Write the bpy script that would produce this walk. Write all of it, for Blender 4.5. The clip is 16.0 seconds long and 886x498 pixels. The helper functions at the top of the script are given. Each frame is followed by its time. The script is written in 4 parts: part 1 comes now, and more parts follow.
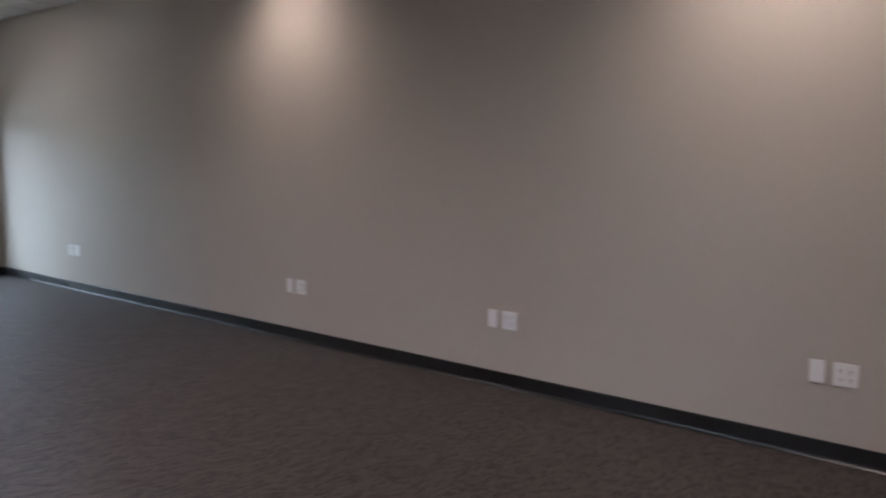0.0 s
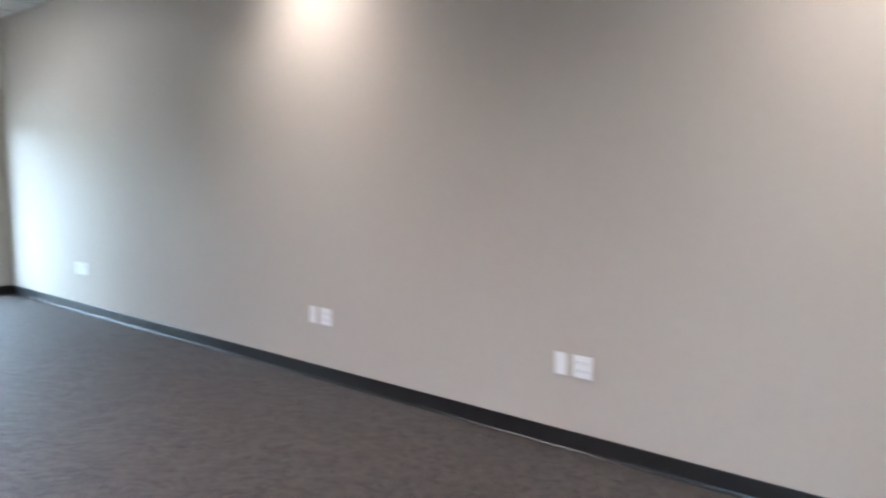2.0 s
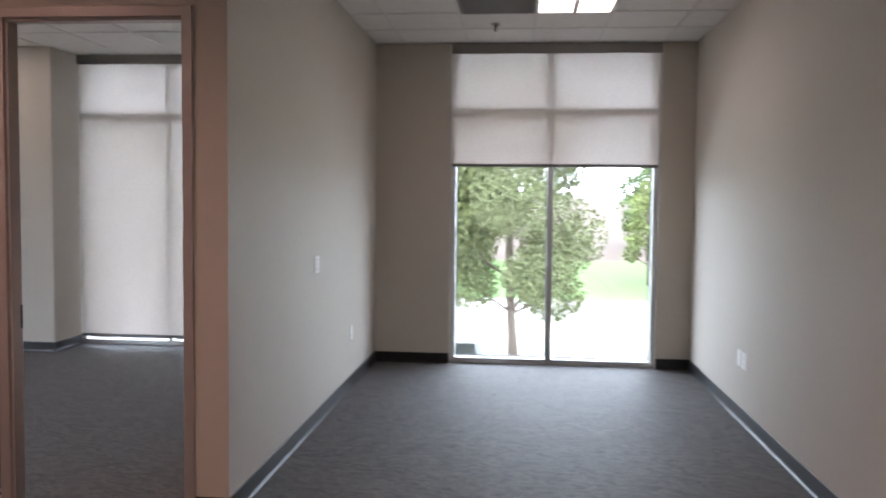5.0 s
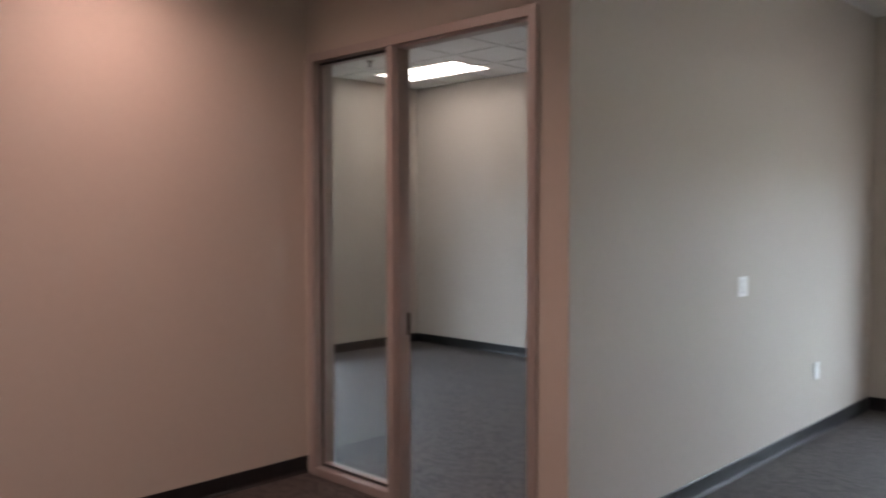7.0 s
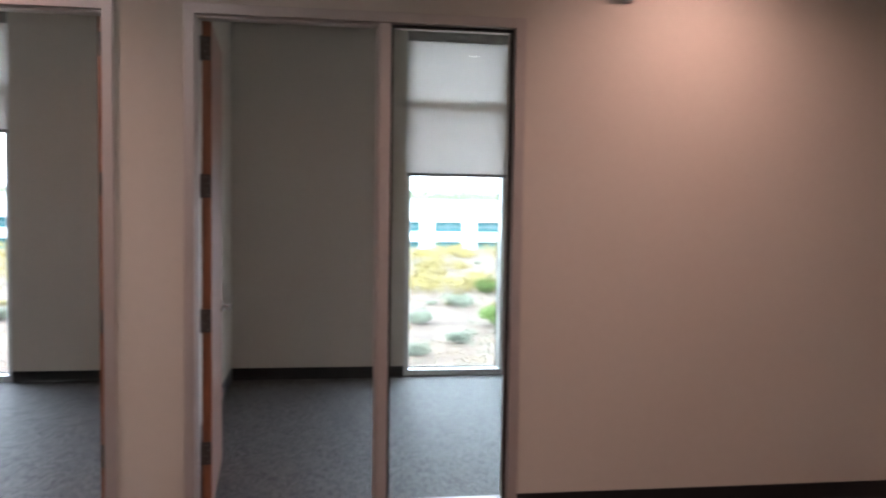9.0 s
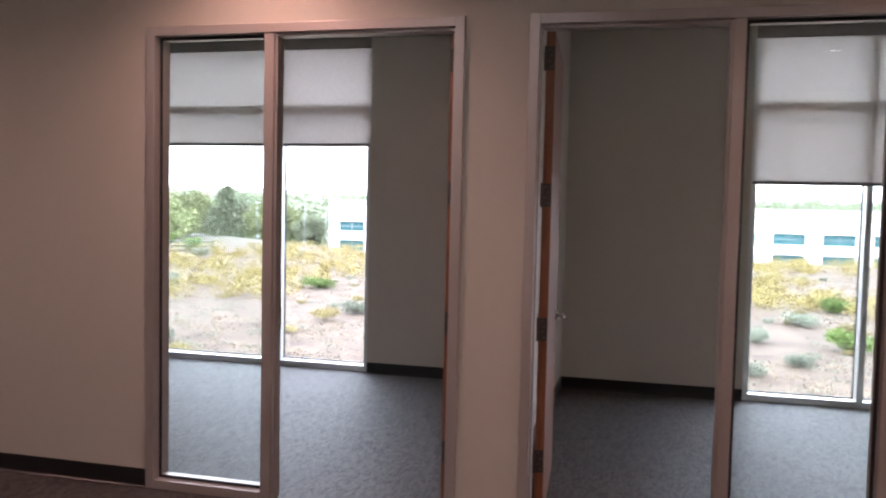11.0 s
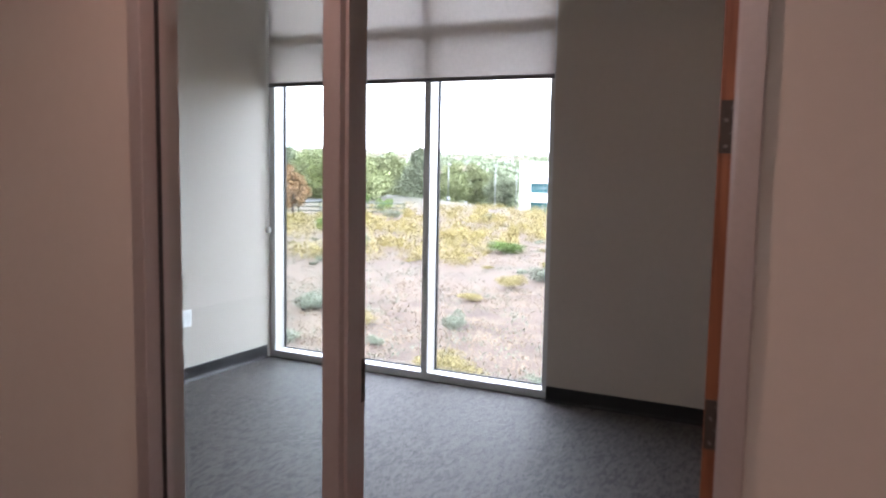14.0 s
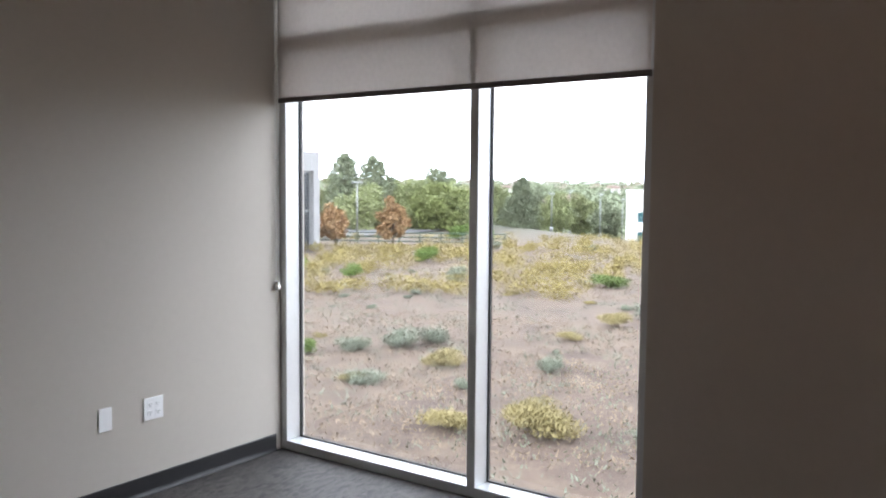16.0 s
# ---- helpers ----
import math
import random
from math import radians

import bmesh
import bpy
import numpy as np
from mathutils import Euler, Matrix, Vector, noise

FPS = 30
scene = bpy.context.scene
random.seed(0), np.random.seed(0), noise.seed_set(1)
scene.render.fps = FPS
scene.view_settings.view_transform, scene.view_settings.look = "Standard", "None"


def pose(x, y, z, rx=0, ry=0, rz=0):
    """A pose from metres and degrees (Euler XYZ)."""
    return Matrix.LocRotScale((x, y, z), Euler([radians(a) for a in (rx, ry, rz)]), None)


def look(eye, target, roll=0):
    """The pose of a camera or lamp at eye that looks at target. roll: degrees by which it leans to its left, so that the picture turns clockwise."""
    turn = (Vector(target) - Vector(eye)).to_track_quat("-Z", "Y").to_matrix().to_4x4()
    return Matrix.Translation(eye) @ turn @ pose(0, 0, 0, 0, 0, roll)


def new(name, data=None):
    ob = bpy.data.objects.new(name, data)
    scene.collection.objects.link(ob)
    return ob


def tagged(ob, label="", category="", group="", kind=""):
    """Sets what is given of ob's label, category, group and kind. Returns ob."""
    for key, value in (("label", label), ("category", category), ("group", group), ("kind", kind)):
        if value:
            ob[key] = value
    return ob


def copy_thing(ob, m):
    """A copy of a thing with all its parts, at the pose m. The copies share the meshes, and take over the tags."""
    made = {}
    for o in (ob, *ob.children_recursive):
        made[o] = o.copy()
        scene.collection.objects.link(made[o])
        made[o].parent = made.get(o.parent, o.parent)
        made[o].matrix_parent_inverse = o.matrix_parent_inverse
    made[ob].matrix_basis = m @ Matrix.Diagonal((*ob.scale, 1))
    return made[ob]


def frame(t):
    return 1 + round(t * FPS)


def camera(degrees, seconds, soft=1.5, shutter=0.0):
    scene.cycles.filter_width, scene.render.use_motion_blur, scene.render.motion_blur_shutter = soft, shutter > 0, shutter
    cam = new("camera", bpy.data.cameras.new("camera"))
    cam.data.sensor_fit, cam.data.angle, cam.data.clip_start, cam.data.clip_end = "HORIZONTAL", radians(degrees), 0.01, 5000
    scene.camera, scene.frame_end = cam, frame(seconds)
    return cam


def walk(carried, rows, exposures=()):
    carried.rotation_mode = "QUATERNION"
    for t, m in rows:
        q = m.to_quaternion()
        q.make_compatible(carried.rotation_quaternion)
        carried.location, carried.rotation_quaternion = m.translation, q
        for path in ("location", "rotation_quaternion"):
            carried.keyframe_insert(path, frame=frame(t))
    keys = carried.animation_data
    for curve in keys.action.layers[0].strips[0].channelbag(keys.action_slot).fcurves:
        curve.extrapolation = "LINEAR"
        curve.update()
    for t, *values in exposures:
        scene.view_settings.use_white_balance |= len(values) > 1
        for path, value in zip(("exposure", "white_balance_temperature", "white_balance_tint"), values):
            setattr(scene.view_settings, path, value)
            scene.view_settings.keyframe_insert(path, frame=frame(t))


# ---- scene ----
cam = camera(56.6, 16.0, 2.0, 0.5)
PATH = [
    (0, (-4.307, -10.744, 1.536), (-2.783, -9.47, 1.303), 0.2),
    (0.5, (-4.296, -10.687, 1.529), (-2.593, -9.664, 1.293), 1.1),
    (1, (-4.025, -10.522, 1.487), (-2.24, -9.649, 1.258), 1.3),
    (1.5, (-3.792, -10.264, 1.477), (-2.066, -9.281, 1.245), 0.6),
    (2, (-3.506, -9.984, 1.519), (-2.047, -8.633, 1.3), -0.3),
    (2.5, (-3.131, -9.725, 1.564), (-2.008, -8.079, 1.392), 0.4),
    (3, (-2.819, -9.5, 1.587), (-1.984, -7.691, 1.421), 1.0),
    (3.2, (-2.689, -9.357, 1.603), (-1.96, -7.501, 1.446), 1.0),
    (3.5, (-2.472, -9.145, 1.614), (-1.922, -7.228, 1.465), 0.9),
    (5.8, (-1.237, -7.297, 1.534), (-1.871, -5.401, 1.455), -0.2),
    (6, (-1.141, -7.169, 1.532), (-1.912, -5.325, 1.469), -0.4),
    (6.5, (-0.971, -7.014, 1.554), (-2.087, -5.356, 1.489), 0.2),
    (7, (-0.913, -7.009, 1.547), (-2.308, -5.578, 1.465), -0.1),
    (7.5, (-0.89, -7.074, 1.553), (-2.51, -5.904, 1.46), 0.3),
    (8, (-0.893, -7.085, 1.578), (-2.702, -6.238, 1.469), 1.0),
    (8.5, (-0.903, -7.112, 1.584), (-2.823, -6.565, 1.466), 1.0),
    (9, (-0.915, -7.145, 1.59), (-2.89, -6.855, 1.472), 0.9),
    (9.5, (-0.953, -7.144, 1.606), (-2.949, -7.101, 1.485), 1.0),
    (10, (-0.968, -7.166, 1.604), (-2.956, -7.352, 1.488), 1.0),
    (12.5, (-1.684, -7.425, 1.578), (-3.547, -8.129, 1.403), 0.2),
    (13, (-2.169, -7.582, 1.581), (-4.005, -8.347, 1.373), -0.6),
    (13.5, (-2.691, -7.742, 1.558), (-4.501, -8.568, 1.355), 0.5),
    (14, (-3.188, -7.908, 1.558), (-4.955, -8.82, 1.345), 1.0),
    (14.5, (-3.682, -8.075, 1.569), (-5.436, -9.014, 1.365), 1.4),
    (14.8, (-3.948, -8.148, 1.591), (-5.676, -9.134, 1.389), 1.4),
    (15.2, (-4.256, -8.255, 1.604), (-5.937, -9.322, 1.418), 1.1),
    (15.6, (-4.525, -8.386, 1.571), (-6.187, -9.489, 1.42), 0.7),
    (16, (-4.722, -8.411, 1.593), (-6.363, -9.544, 1.448), 0.5),
]
EXPOSURES = [(0, 1.2, 5700, 10), (0.6, 1.7, 5300, 5), (1.5, 2.28, 5300, 4), (2, 2.5, 5300, 3), (2.45, 1.7, 6100, 12), (3.2, 1.35, 6100, 13), (6, 1.65, 6200, 16), (8, 1.65, 6000, 9), (9, 1.65, 6000, 11), (10, 1.4, 6200, 16), (12.5, 1.4, 6300, 20), (13.2, 1.45, 6300, 20), (14, 1.25, 6300, 19), (15, 1.1, 6400, 18), (15.5, 0.78, 6500, 17), (16, 0.65, 6600, 17)]
walk(cam, [(t, look(eye, target, roll)) for t, eye, target, roll in PATH], EXPOSURES)

# ---- world and light ----
world = bpy.data.worlds.new("World")
scene.world = world
world.use_nodes = True
_n = world.node_tree.nodes
_sky = _n.new("ShaderNodeTexSky")
_sky.sky_type = "NISHITA"
_sky.sun_disc = False
_sky.sun_elevation = radians(48)
_sky.sun_rotation = radians(150)
_sky.dust_density = 1.0
_sky.air_density = 1.0
_n["Background"].inputs["Strength"].default_value = 0.15
# high overcast: an even white veil over the blue
_veil = _n.new("ShaderNodeMix")
_veil.data_type = "RGBA"
_veil.inputs["Factor"].default_value = 0.8
_veil.inputs[7].default_value = (37.0, 40.5, 45.0, 1)
world.node_tree.links.new(_sky.outputs[0], _veil.inputs[6])
world.node_tree.links.new(_veil.outputs[2], _n["Background"].inputs["Color"])

sun_data = bpy.data.lights.new("sun", "SUN")
sun_data.energy, sun_data.angle, sun_data.color = 1.5, radians(20), (1.0, 0.95, 0.88)
sun = new("sun", sun_data)
sun.matrix_world = look((0, 0, 30), (-5.0, 8.0, 18.0))

C = 3.082       # ceiling
WX = -4.933     # corridor face of the office partition
EX = -8.19      # room face of the west outer wall
FY = -4.06      # corridor face of the north office front
PX = -3.02      # alcove face of the north office side wall


def downlight_lamp(x, y, power, spread, colour, tilt=0.0):
    d = bpy.data.lights.new("downlight_lamp", "SPOT")
    d.energy, d.spot_size, d.spot_blend, d.shadow_soft_size, d.color = power, radians(spread), 1.0, 0.05, colour
    ob = new("downlight_lamp", d)
    ob.matrix_world = pose(x, y, C - 0.012, 0, tilt, 0)
    return ob


DOWNLIGHTS = [(-0.6, -5.6, 25), (-0.6, -9.4, 36), (-4.3, -5.3, 36), (-4.3, -9.1, 45), (-2.9, -6.6, 44), (-4.3, -12.2, 34), (-7.0, -9.0, 3.5), (-6.6, -6.9, 2.5)]
for dx, dy, dp in DOWNLIGHTS:
    downlight_lamp(dx, dy, dp, 128 if dx > -1 else 150, (1.0, 0.76, 0.62) if dx > -1 else (1.0, 0.575, 0.46), -18 if dx > -1 else 0)


# ---- materials ----
def mat(name, base, rough=0.6, metal=0.0, var=0.08, scale=6.0, bump=0.0, bump_scale=200.0, spec=0.5, detail=None):
    m = bpy.data.materials.new(name)
    m.use_nodes = True
    nt = m.node_tree
    b = nt.nodes["Principled BSDF"]
    b.inputs["Roughness"].default_value, b.inputs["Metallic"].default_value = rough, metal
    b.inputs["Specular IOR Level"].default_value = spec
    tc = nt.nodes.new("ShaderNodeTexCoord")
    n1 = nt.nodes.new("ShaderNodeTexNoise")
    n1.inputs["Scale"].default_value, n1.inputs["Detail"].default_value = scale, 4
    n2 = nt.nodes.new("ShaderNodeTexNoise")
    n2.inputs["Scale"].default_value, n2.inputs["Detail"].default_value = scale * 17, 3
    ad = nt.nodes.new("ShaderNodeMath")
    ad.operation = "ADD"
    ra = nt.nodes.new("ShaderNodeMapRange")
    ra.inputs["From Min"].default_value, ra.inputs["From Max"].default_value = 0.6, 1.4
    ra.inputs["To Min"].default_value, ra.inputs["To Max"].default_value = 1 - var, 1 + var
    mx = nt.nodes.new("ShaderNodeVectorMath")
    mx.operation = "SCALE"
    mx.inputs[0].default_value = base[:3]
    for n in (n1, n2):
        nt.links.new(tc.outputs["Object"], n.inputs["Vector"])
    nt.links.new(n1.outputs["Fac"], ad.inputs[0])
    nt.links.new(n2.outputs["Fac"], ad.inputs[1])
    nt.links.new(ad.outputs[0], ra.inputs["Value"])
    nt.links.new(ra.outputs["Result"], mx.inputs["Scale"])
    nt.links.new(mx.outputs["Vector"], b.inputs["Base Color"])
    if bump:
        n3 = nt.nodes.new("ShaderNodeTexNoise")
        n3.inputs["Scale"].default_value, n3.inputs["Detail"].default_value = bump_scale, 3
        nt.links.new(tc.outputs["Object"], n3.inputs["Vector"])
        bp = nt.nodes.new("ShaderNodeBump")
        bp.inputs["Strength"].default_value, bp.inputs["Distance"].default_value = bump, 0.004
        nt.links.new(n3.outputs["Fac"], bp.inputs["Height"])
        nt.links.new(bp.outputs["Normal"], b.inputs["Normal"])
    return m


def wood_mat(name, dark, light):
    m = bpy.data.materials.new(name)
    m.use_nodes = True
    nt = m.node_tree
    b = nt.nodes["Principled BSDF"]
    b.inputs["Roughness"].default_value = 0.38
    tc = nt.nodes.new("ShaderNodeTexCoord")
    mp = nt.nodes.new("ShaderNodeMapping")
    mp.inputs["Scale"].default_value = (14, 14, 0.9)
    n1 = nt.nodes.new("ShaderNodeTexNoise")
    n1.inputs["Scale"].default_value, n1.inputs["Detail"].default_value, n1.inputs["Distortion"].default_value = 2.5, 6, 1.2
    cr = nt.nodes.new("ShaderNodeValToRGB")
    cr.color_ramp.elements[0].position, cr.color_ramp.elements[1].position = 0.32, 0.7
    cr.color_ramp.elements[0].color, cr.color_ramp.elements[1].color = (*dark, 1), (*light, 1)
    nt.links.new(tc.outputs["Object"], mp.inputs["Vector"])
    nt.links.new(mp.outputs["Vector"], n1.inputs["Vector"])
    nt.links.new(n1.outputs["Fac"], cr.inputs["Fac"])
    nt.links.new(cr.outputs["Color"], b.inputs["Base Color"])
    return m


def carpet_mat():
    m = bpy.data.materials.new("loop_carpet")
    m.use_nodes = True
    nt = m.node_tree
    L = nt.links.new
    b = nt.nodes["Principled BSDF"]
    b.inputs["Roughness"].default_value = 0.58
    b.inputs["Specular IOR Level"].default_value = 0.45
    b.inputs["Sheen Weight"].default_value = 0.08
    b.inputs["Sheen Roughness"].default_value = 0.5
    tc = nt.nodes.new("ShaderNodeTexCoord")
    mp = nt.nodes.new("ShaderNodeMapping")
    mp.inputs["Scale"].default_value = (26, 75, 1)
    mp.inputs["Rotation"].default_value = (0, 0, radians(35))
    streak = nt.nodes.new("ShaderNodeTexVoronoi")
    streak.inputs["Scale"].default_value = 1.0
    blot = nt.nodes.new("ShaderNodeTexNoise")
    blot.inputs["Scale"].default_value, blot.inputs["Detail"].default_value = 5.0, 5
    fine = nt.nodes.new("ShaderNodeTexNoise")
    fine.inputs["Scale"].default_value, fine.inputs["Detail"].default_value = 160, 2
    L(tc.outputs["Object"], mp.inputs["Vector"])
    L(mp.outputs["Vector"], streak.inputs["Vector"])
    L(tc.outputs["Object"], blot.inputs["Vector"])
    L(tc.outputs["Object"], fine.inputs["Vector"])
    cell = nt.nodes.new("ShaderNodeSeparateColor")
    L(streak.outputs["Color"], cell.inputs["Color"])
    a1 = nt.nodes.new("ShaderNodeMath")
    a1.operation = "MULTIPLY_ADD"
    a1.inputs[1].default_value = 0.75
    L(cell.outputs["Red"], a1.inputs[0])
    L(fine.outputs["Fac"], a1.inputs[2])
    a2 = nt.nodes.new("ShaderNodeMath")
    a2.operation = "MULTIPLY_ADD"
    a2.inputs[1].default_value = 0.15
    L(blot.outputs["Fac"], a2.inputs[0])
    L(a1.outputs[0], a2.inputs[2])
    cr = nt.nodes.new("ShaderNodeValToRGB")
    e = cr.color_ramp.elements
    e[0].position, e[0].color = 0.5, (0.006, 0.0052, 0.005, 1)
    e[1].position, e[1].color = 1.35 / 1.35, (0.07, 0.06, 0.055, 1)
    mid = e.new(0.78)
    mid.color = (0.016, 0.0135, 0.0125, 1)
    L(a2.outputs[0], cr.inputs["Fac"])
    L(cr.outputs["Color"], b.inputs["Base Color"])
    bp = nt.nodes.new("ShaderNodeBump")
    bp.inputs["Strength"].default_value, bp.inputs["Distance"].default_value = 0.8, 0.006
    L(a1.outputs[0], bp.inputs["Height"])
    L(bp.outputs["Normal"], b.inputs["Normal"])
    return m


def glass_mat(name, tint=(0.97, 0.99, 0.98), gloss=0.06):
    m = bpy.data.materials.new(name)
    m.use_nodes = True
    nt = m.node_tree
    out = nt.nodes["Material Output"]
    nt.nodes.remove(nt.nodes["Principled BSDF"])
    tr = nt.nodes.new("ShaderNodeBsdfTransparent")
    tr.inputs["Color"].default_value = (*tint, 1)
    gl = nt.nodes.new("ShaderNodeBsdfGlossy")
    gl.inputs["Roughness"].default_value = 0.01
    lw = nt.nodes.new("ShaderNodeLayerWeight")
    lw.inputs["Blend"].default_value = 0.12
    fr = nt.nodes.new("ShaderNodeMath")
    fr.operation = "MULTIPLY_ADD"
    fr.inputs[1].default_value, fr.inputs[2].default_value = 0.35, gloss * 0.4
    nt.links.new(lw.outputs["Facing"], fr.inputs[0])
    mx = nt.nodes.new("ShaderNodeMixShader")
    nt.links.new(fr.outputs[0], mx.inputs[0])
    nt.links.new(tr.outputs[0], mx.inputs[1])
    nt.links.new(gl.outputs[0], mx.inputs[2])
    nt.links.new(mx.outputs[0], out.inputs["Surface"])
    return m


def fabric_mat(name, base, see, pass_):
    """Woven roller-shade screen: part open weave, part translucent yarn."""
    m = bpy.data.materials.new(name)
    m.use_nodes = True
    nt = m.node_tree
    out = nt.nodes["Material Output"]
    nt.nodes.remove(nt.nodes["Principled BSDF"])
    tc = nt.nodes.new("ShaderNodeTexCoord")
    nz = nt.nodes.new("ShaderNodeTexNoise")
    nz.inputs["Scale"].default_value = 40
    mr = nt.nodes.new("ShaderNodeMapRange")
    mr.inputs["To Min"].default_value, mr.inputs["To Max"].default_value = 0.93, 1.07
    sc = nt.nodes.new("ShaderNodeVectorMath")
    sc.operation = "SCALE"
    sc.inputs[0].default_value = base
    nt.links.new(tc.outputs["Object"], nz.inputs["Vector"])
    nt.links.new(nz.outputs["Fac"], mr.inputs["Value"])
    nt.links.new(mr.outputs["Result"], sc.inputs["Scale"])
    df = nt.nodes.new("ShaderNodeBsdfDiffuse")
    tl = nt.nodes.new("ShaderNodeBsdfTranslucent")
    tr = nt.nodes.new("ShaderNodeBsdfTransparent")
    nt.links.new(sc.outputs["Vector"], df.inputs["Color"])
    nt.links.new(sc.outputs["Vector"], tl.inputs["Color"])
    m1 = nt.nodes.new("ShaderNodeMixShader")
    m1.inputs[0].default_value = pass_
    nt.links.new(df.outputs[0], m1.inputs[1])
    nt.links.new(tl.outputs[0], m1.inputs[2])
    m2 = nt.nodes.new("ShaderNodeMixShader")
    m2.inputs[0].default_value = see
    nt.links.new(m1.outputs[0], m2.inputs[1])
    nt.links.new(tr.outputs[0], m2.inputs[2])
    nt.links.new(m2.outputs[0], out.inputs["Surface"])
    return m


def glow_mat(name, colour, strength):
    m = bpy.data.materials.new(name)
    m.use_nodes = True
    b = m.node_tree.nodes["Principled BSDF"]
    b.inputs["Base Color"].default_value = (0.8, 0.8, 0.8, 1)
    b.inputs["Emission Color"].default_value = (*colour, 1)
    b.inputs["Emission Strength"].default_value = strength
    return m


PAINT = mat("greige_wall_paint", (0.525, 0.482, 0.425), 0.62, var=0.025, scale=1.3, bump=0.12, bump_scale=260)
TILE = mat("acoustic_tile", (0.80, 0.79, 0.77), 0.95, var=0.05, scale=9, bump=0.5, bump_scale=180)
TBAR = mat("white_grid_metal", (0.72, 0.71, 0.68), 0.45, var=0.03)
CARPET = carpet_mat()
BASE = mat("black_rubber_base", (0.012, 0.012, 0.013), 0.34, var=0.2, scale=8, bump=0.05)
FRAME = mat("champagne_anodised_frame", (0.47, 0.42, 0.40), 0.40, 0.5, var=0.05, scale=4, bump=0.03)
GASKET = mat("black_gasket", (0.02, 0.02, 0.02), 0.6)
ALU = mat("clear_anodised_aluminium", (0.62, 0.63, 0.63), 0.4, 0.6, var=0.05, scale=4)
WOOD = wood_mat("cherry_veneer", (0.17, 0.062, 0.03), (0.32, 0.13, 0.065))
BRONZE = mat("dull_bronze_hinge", (0.10, 0.085, 0.075), 0.45, 0.8, var=0.1)
SCREW = mat("worn_bronze_screw", (0.2, 0.18, 0.165), 0.4, 0.8, var=0.1)
CHROME = mat("satin_chrome", (0.72, 0.71, 0.69), 0.22, 1.0, var=0.04)
PLATE = mat("white_plastic_plate", (0.9, 0.9, 0.9), 0.4, var=0.02)
SLOT = mat("dark_slot", (0.03, 0.03, 0.03), 0.6)
GLASS = glass_mat("clear_glass")
OUTGLASS = glass_mat("window_glass", (0.80, 0.815, 0.81))
SHADE = fabric_mat("woven_shade_fabric", (0.72, 0.67, 0.63), 0.10, 0.29)
HEM = mat("shade_hem_bar", (0.16, 0.15, 0.145), 0.6)
LENS = glow_mat("lit_diffuser_lens", (1.0, 0.84, 0.73), 2.1)
# glow of an added fill panel, standing in for daylight reaching the corridor
COOL_FILL = glow_mat("lit_cool_fill_lens", (1.0, 0.95, 0.92), 3.2)
CAN = glow_mat("lit_downlight_lens", (1.0, 0.8, 0.6), 8.0)
FASCIA = mat("shade_fascia_metal", (0.26, 0.245, 0.225), 0.5, 0.2, var=0.05)
GRILLE = mat("grey_air_grille", (0.22, 0.22, 0.215), 0.6, var=0.06)


# ---- mesh helpers ----
def add_box(bm, lo, hi, slot=0, bevel=0.0):
    vs = [bm.verts.new((x, y, z)) for x in (lo[0], hi[0]) for y in (lo[1], hi[1]) for z in (lo[2], hi[2])]
    fs = []
    for q in ((0, 1, 3, 2), (4, 6, 7, 5), (0, 4, 5, 1), (2, 3, 7, 6), (0, 2, 6, 4), (1, 5, 7, 3)):
        fs.append(bm.faces.new([vs[k] for k in q]))
    if bevel:
        edges = list({e for fc in fs for e in fc.edges})
        r = bmesh.ops.bevel(bm, geom=edges, offset=bevel, segments=2, affect="EDGES", profile=0.5)
        fs = [fc for fc in set(r["faces"]) | {x for x in fs if x.is_valid}]
    for fc in fs:
        if fc.is_valid:
            fc.material_index = slot
    return fs


def finish(bm, name, mats, parent=None, smooth=False):
    bmesh.ops.recalc_face_normals(bm, faces=bm.faces)
    me = bpy.data.meshes.new(name)
    bm.to_mesh(me)
    bm.free()
    for x in mats:
        me.materials.append(x)
    if smooth:
        for p in me.polygons:
            p.use_smooth = True
    ob = new(name, me)
    if parent:
        ob.parent = parent
    return ob


def boxes(name, items, material, parent=None, bevel=0.0):
    bm = bmesh.new()
    for lo, hi in items:
        lo, hi = [min(a, b) for a, b in zip(lo, hi)], [max(a, b) for a, b in zip(lo, hi)]
        add_box(bm, lo, hi, 0, bevel)
    return finish(bm, name, [material], parent)


def structure(ob, label, category):
    return tagged(ob, label, category, kind="structure")


def add_tube(bm, p, q, r0, r1, sides=8, caps=True):
    p, q = Vector(p), Vector(q)
    axis = (q - p).normalized()
    side = axis.orthogonal().normalized()
    other = axis.cross(side)
    rings = []
    for c, r in ((p, r0), (q, r1)):
        rings.append([bm.verts.new(c + (side * math.cos(a) + other * math.sin(a)) * r) for a in [2 * math.pi * k / sides for k in range(sides)]])
    for k in range(sides):
        bm.faces.new((rings[0][k], rings[0][(k + 1) % sides], rings[1][(k + 1) % sides], rings[1][k]))
    if caps:
        bm.faces.new(rings[0][::-1])
        bm.faces.new(rings[1])


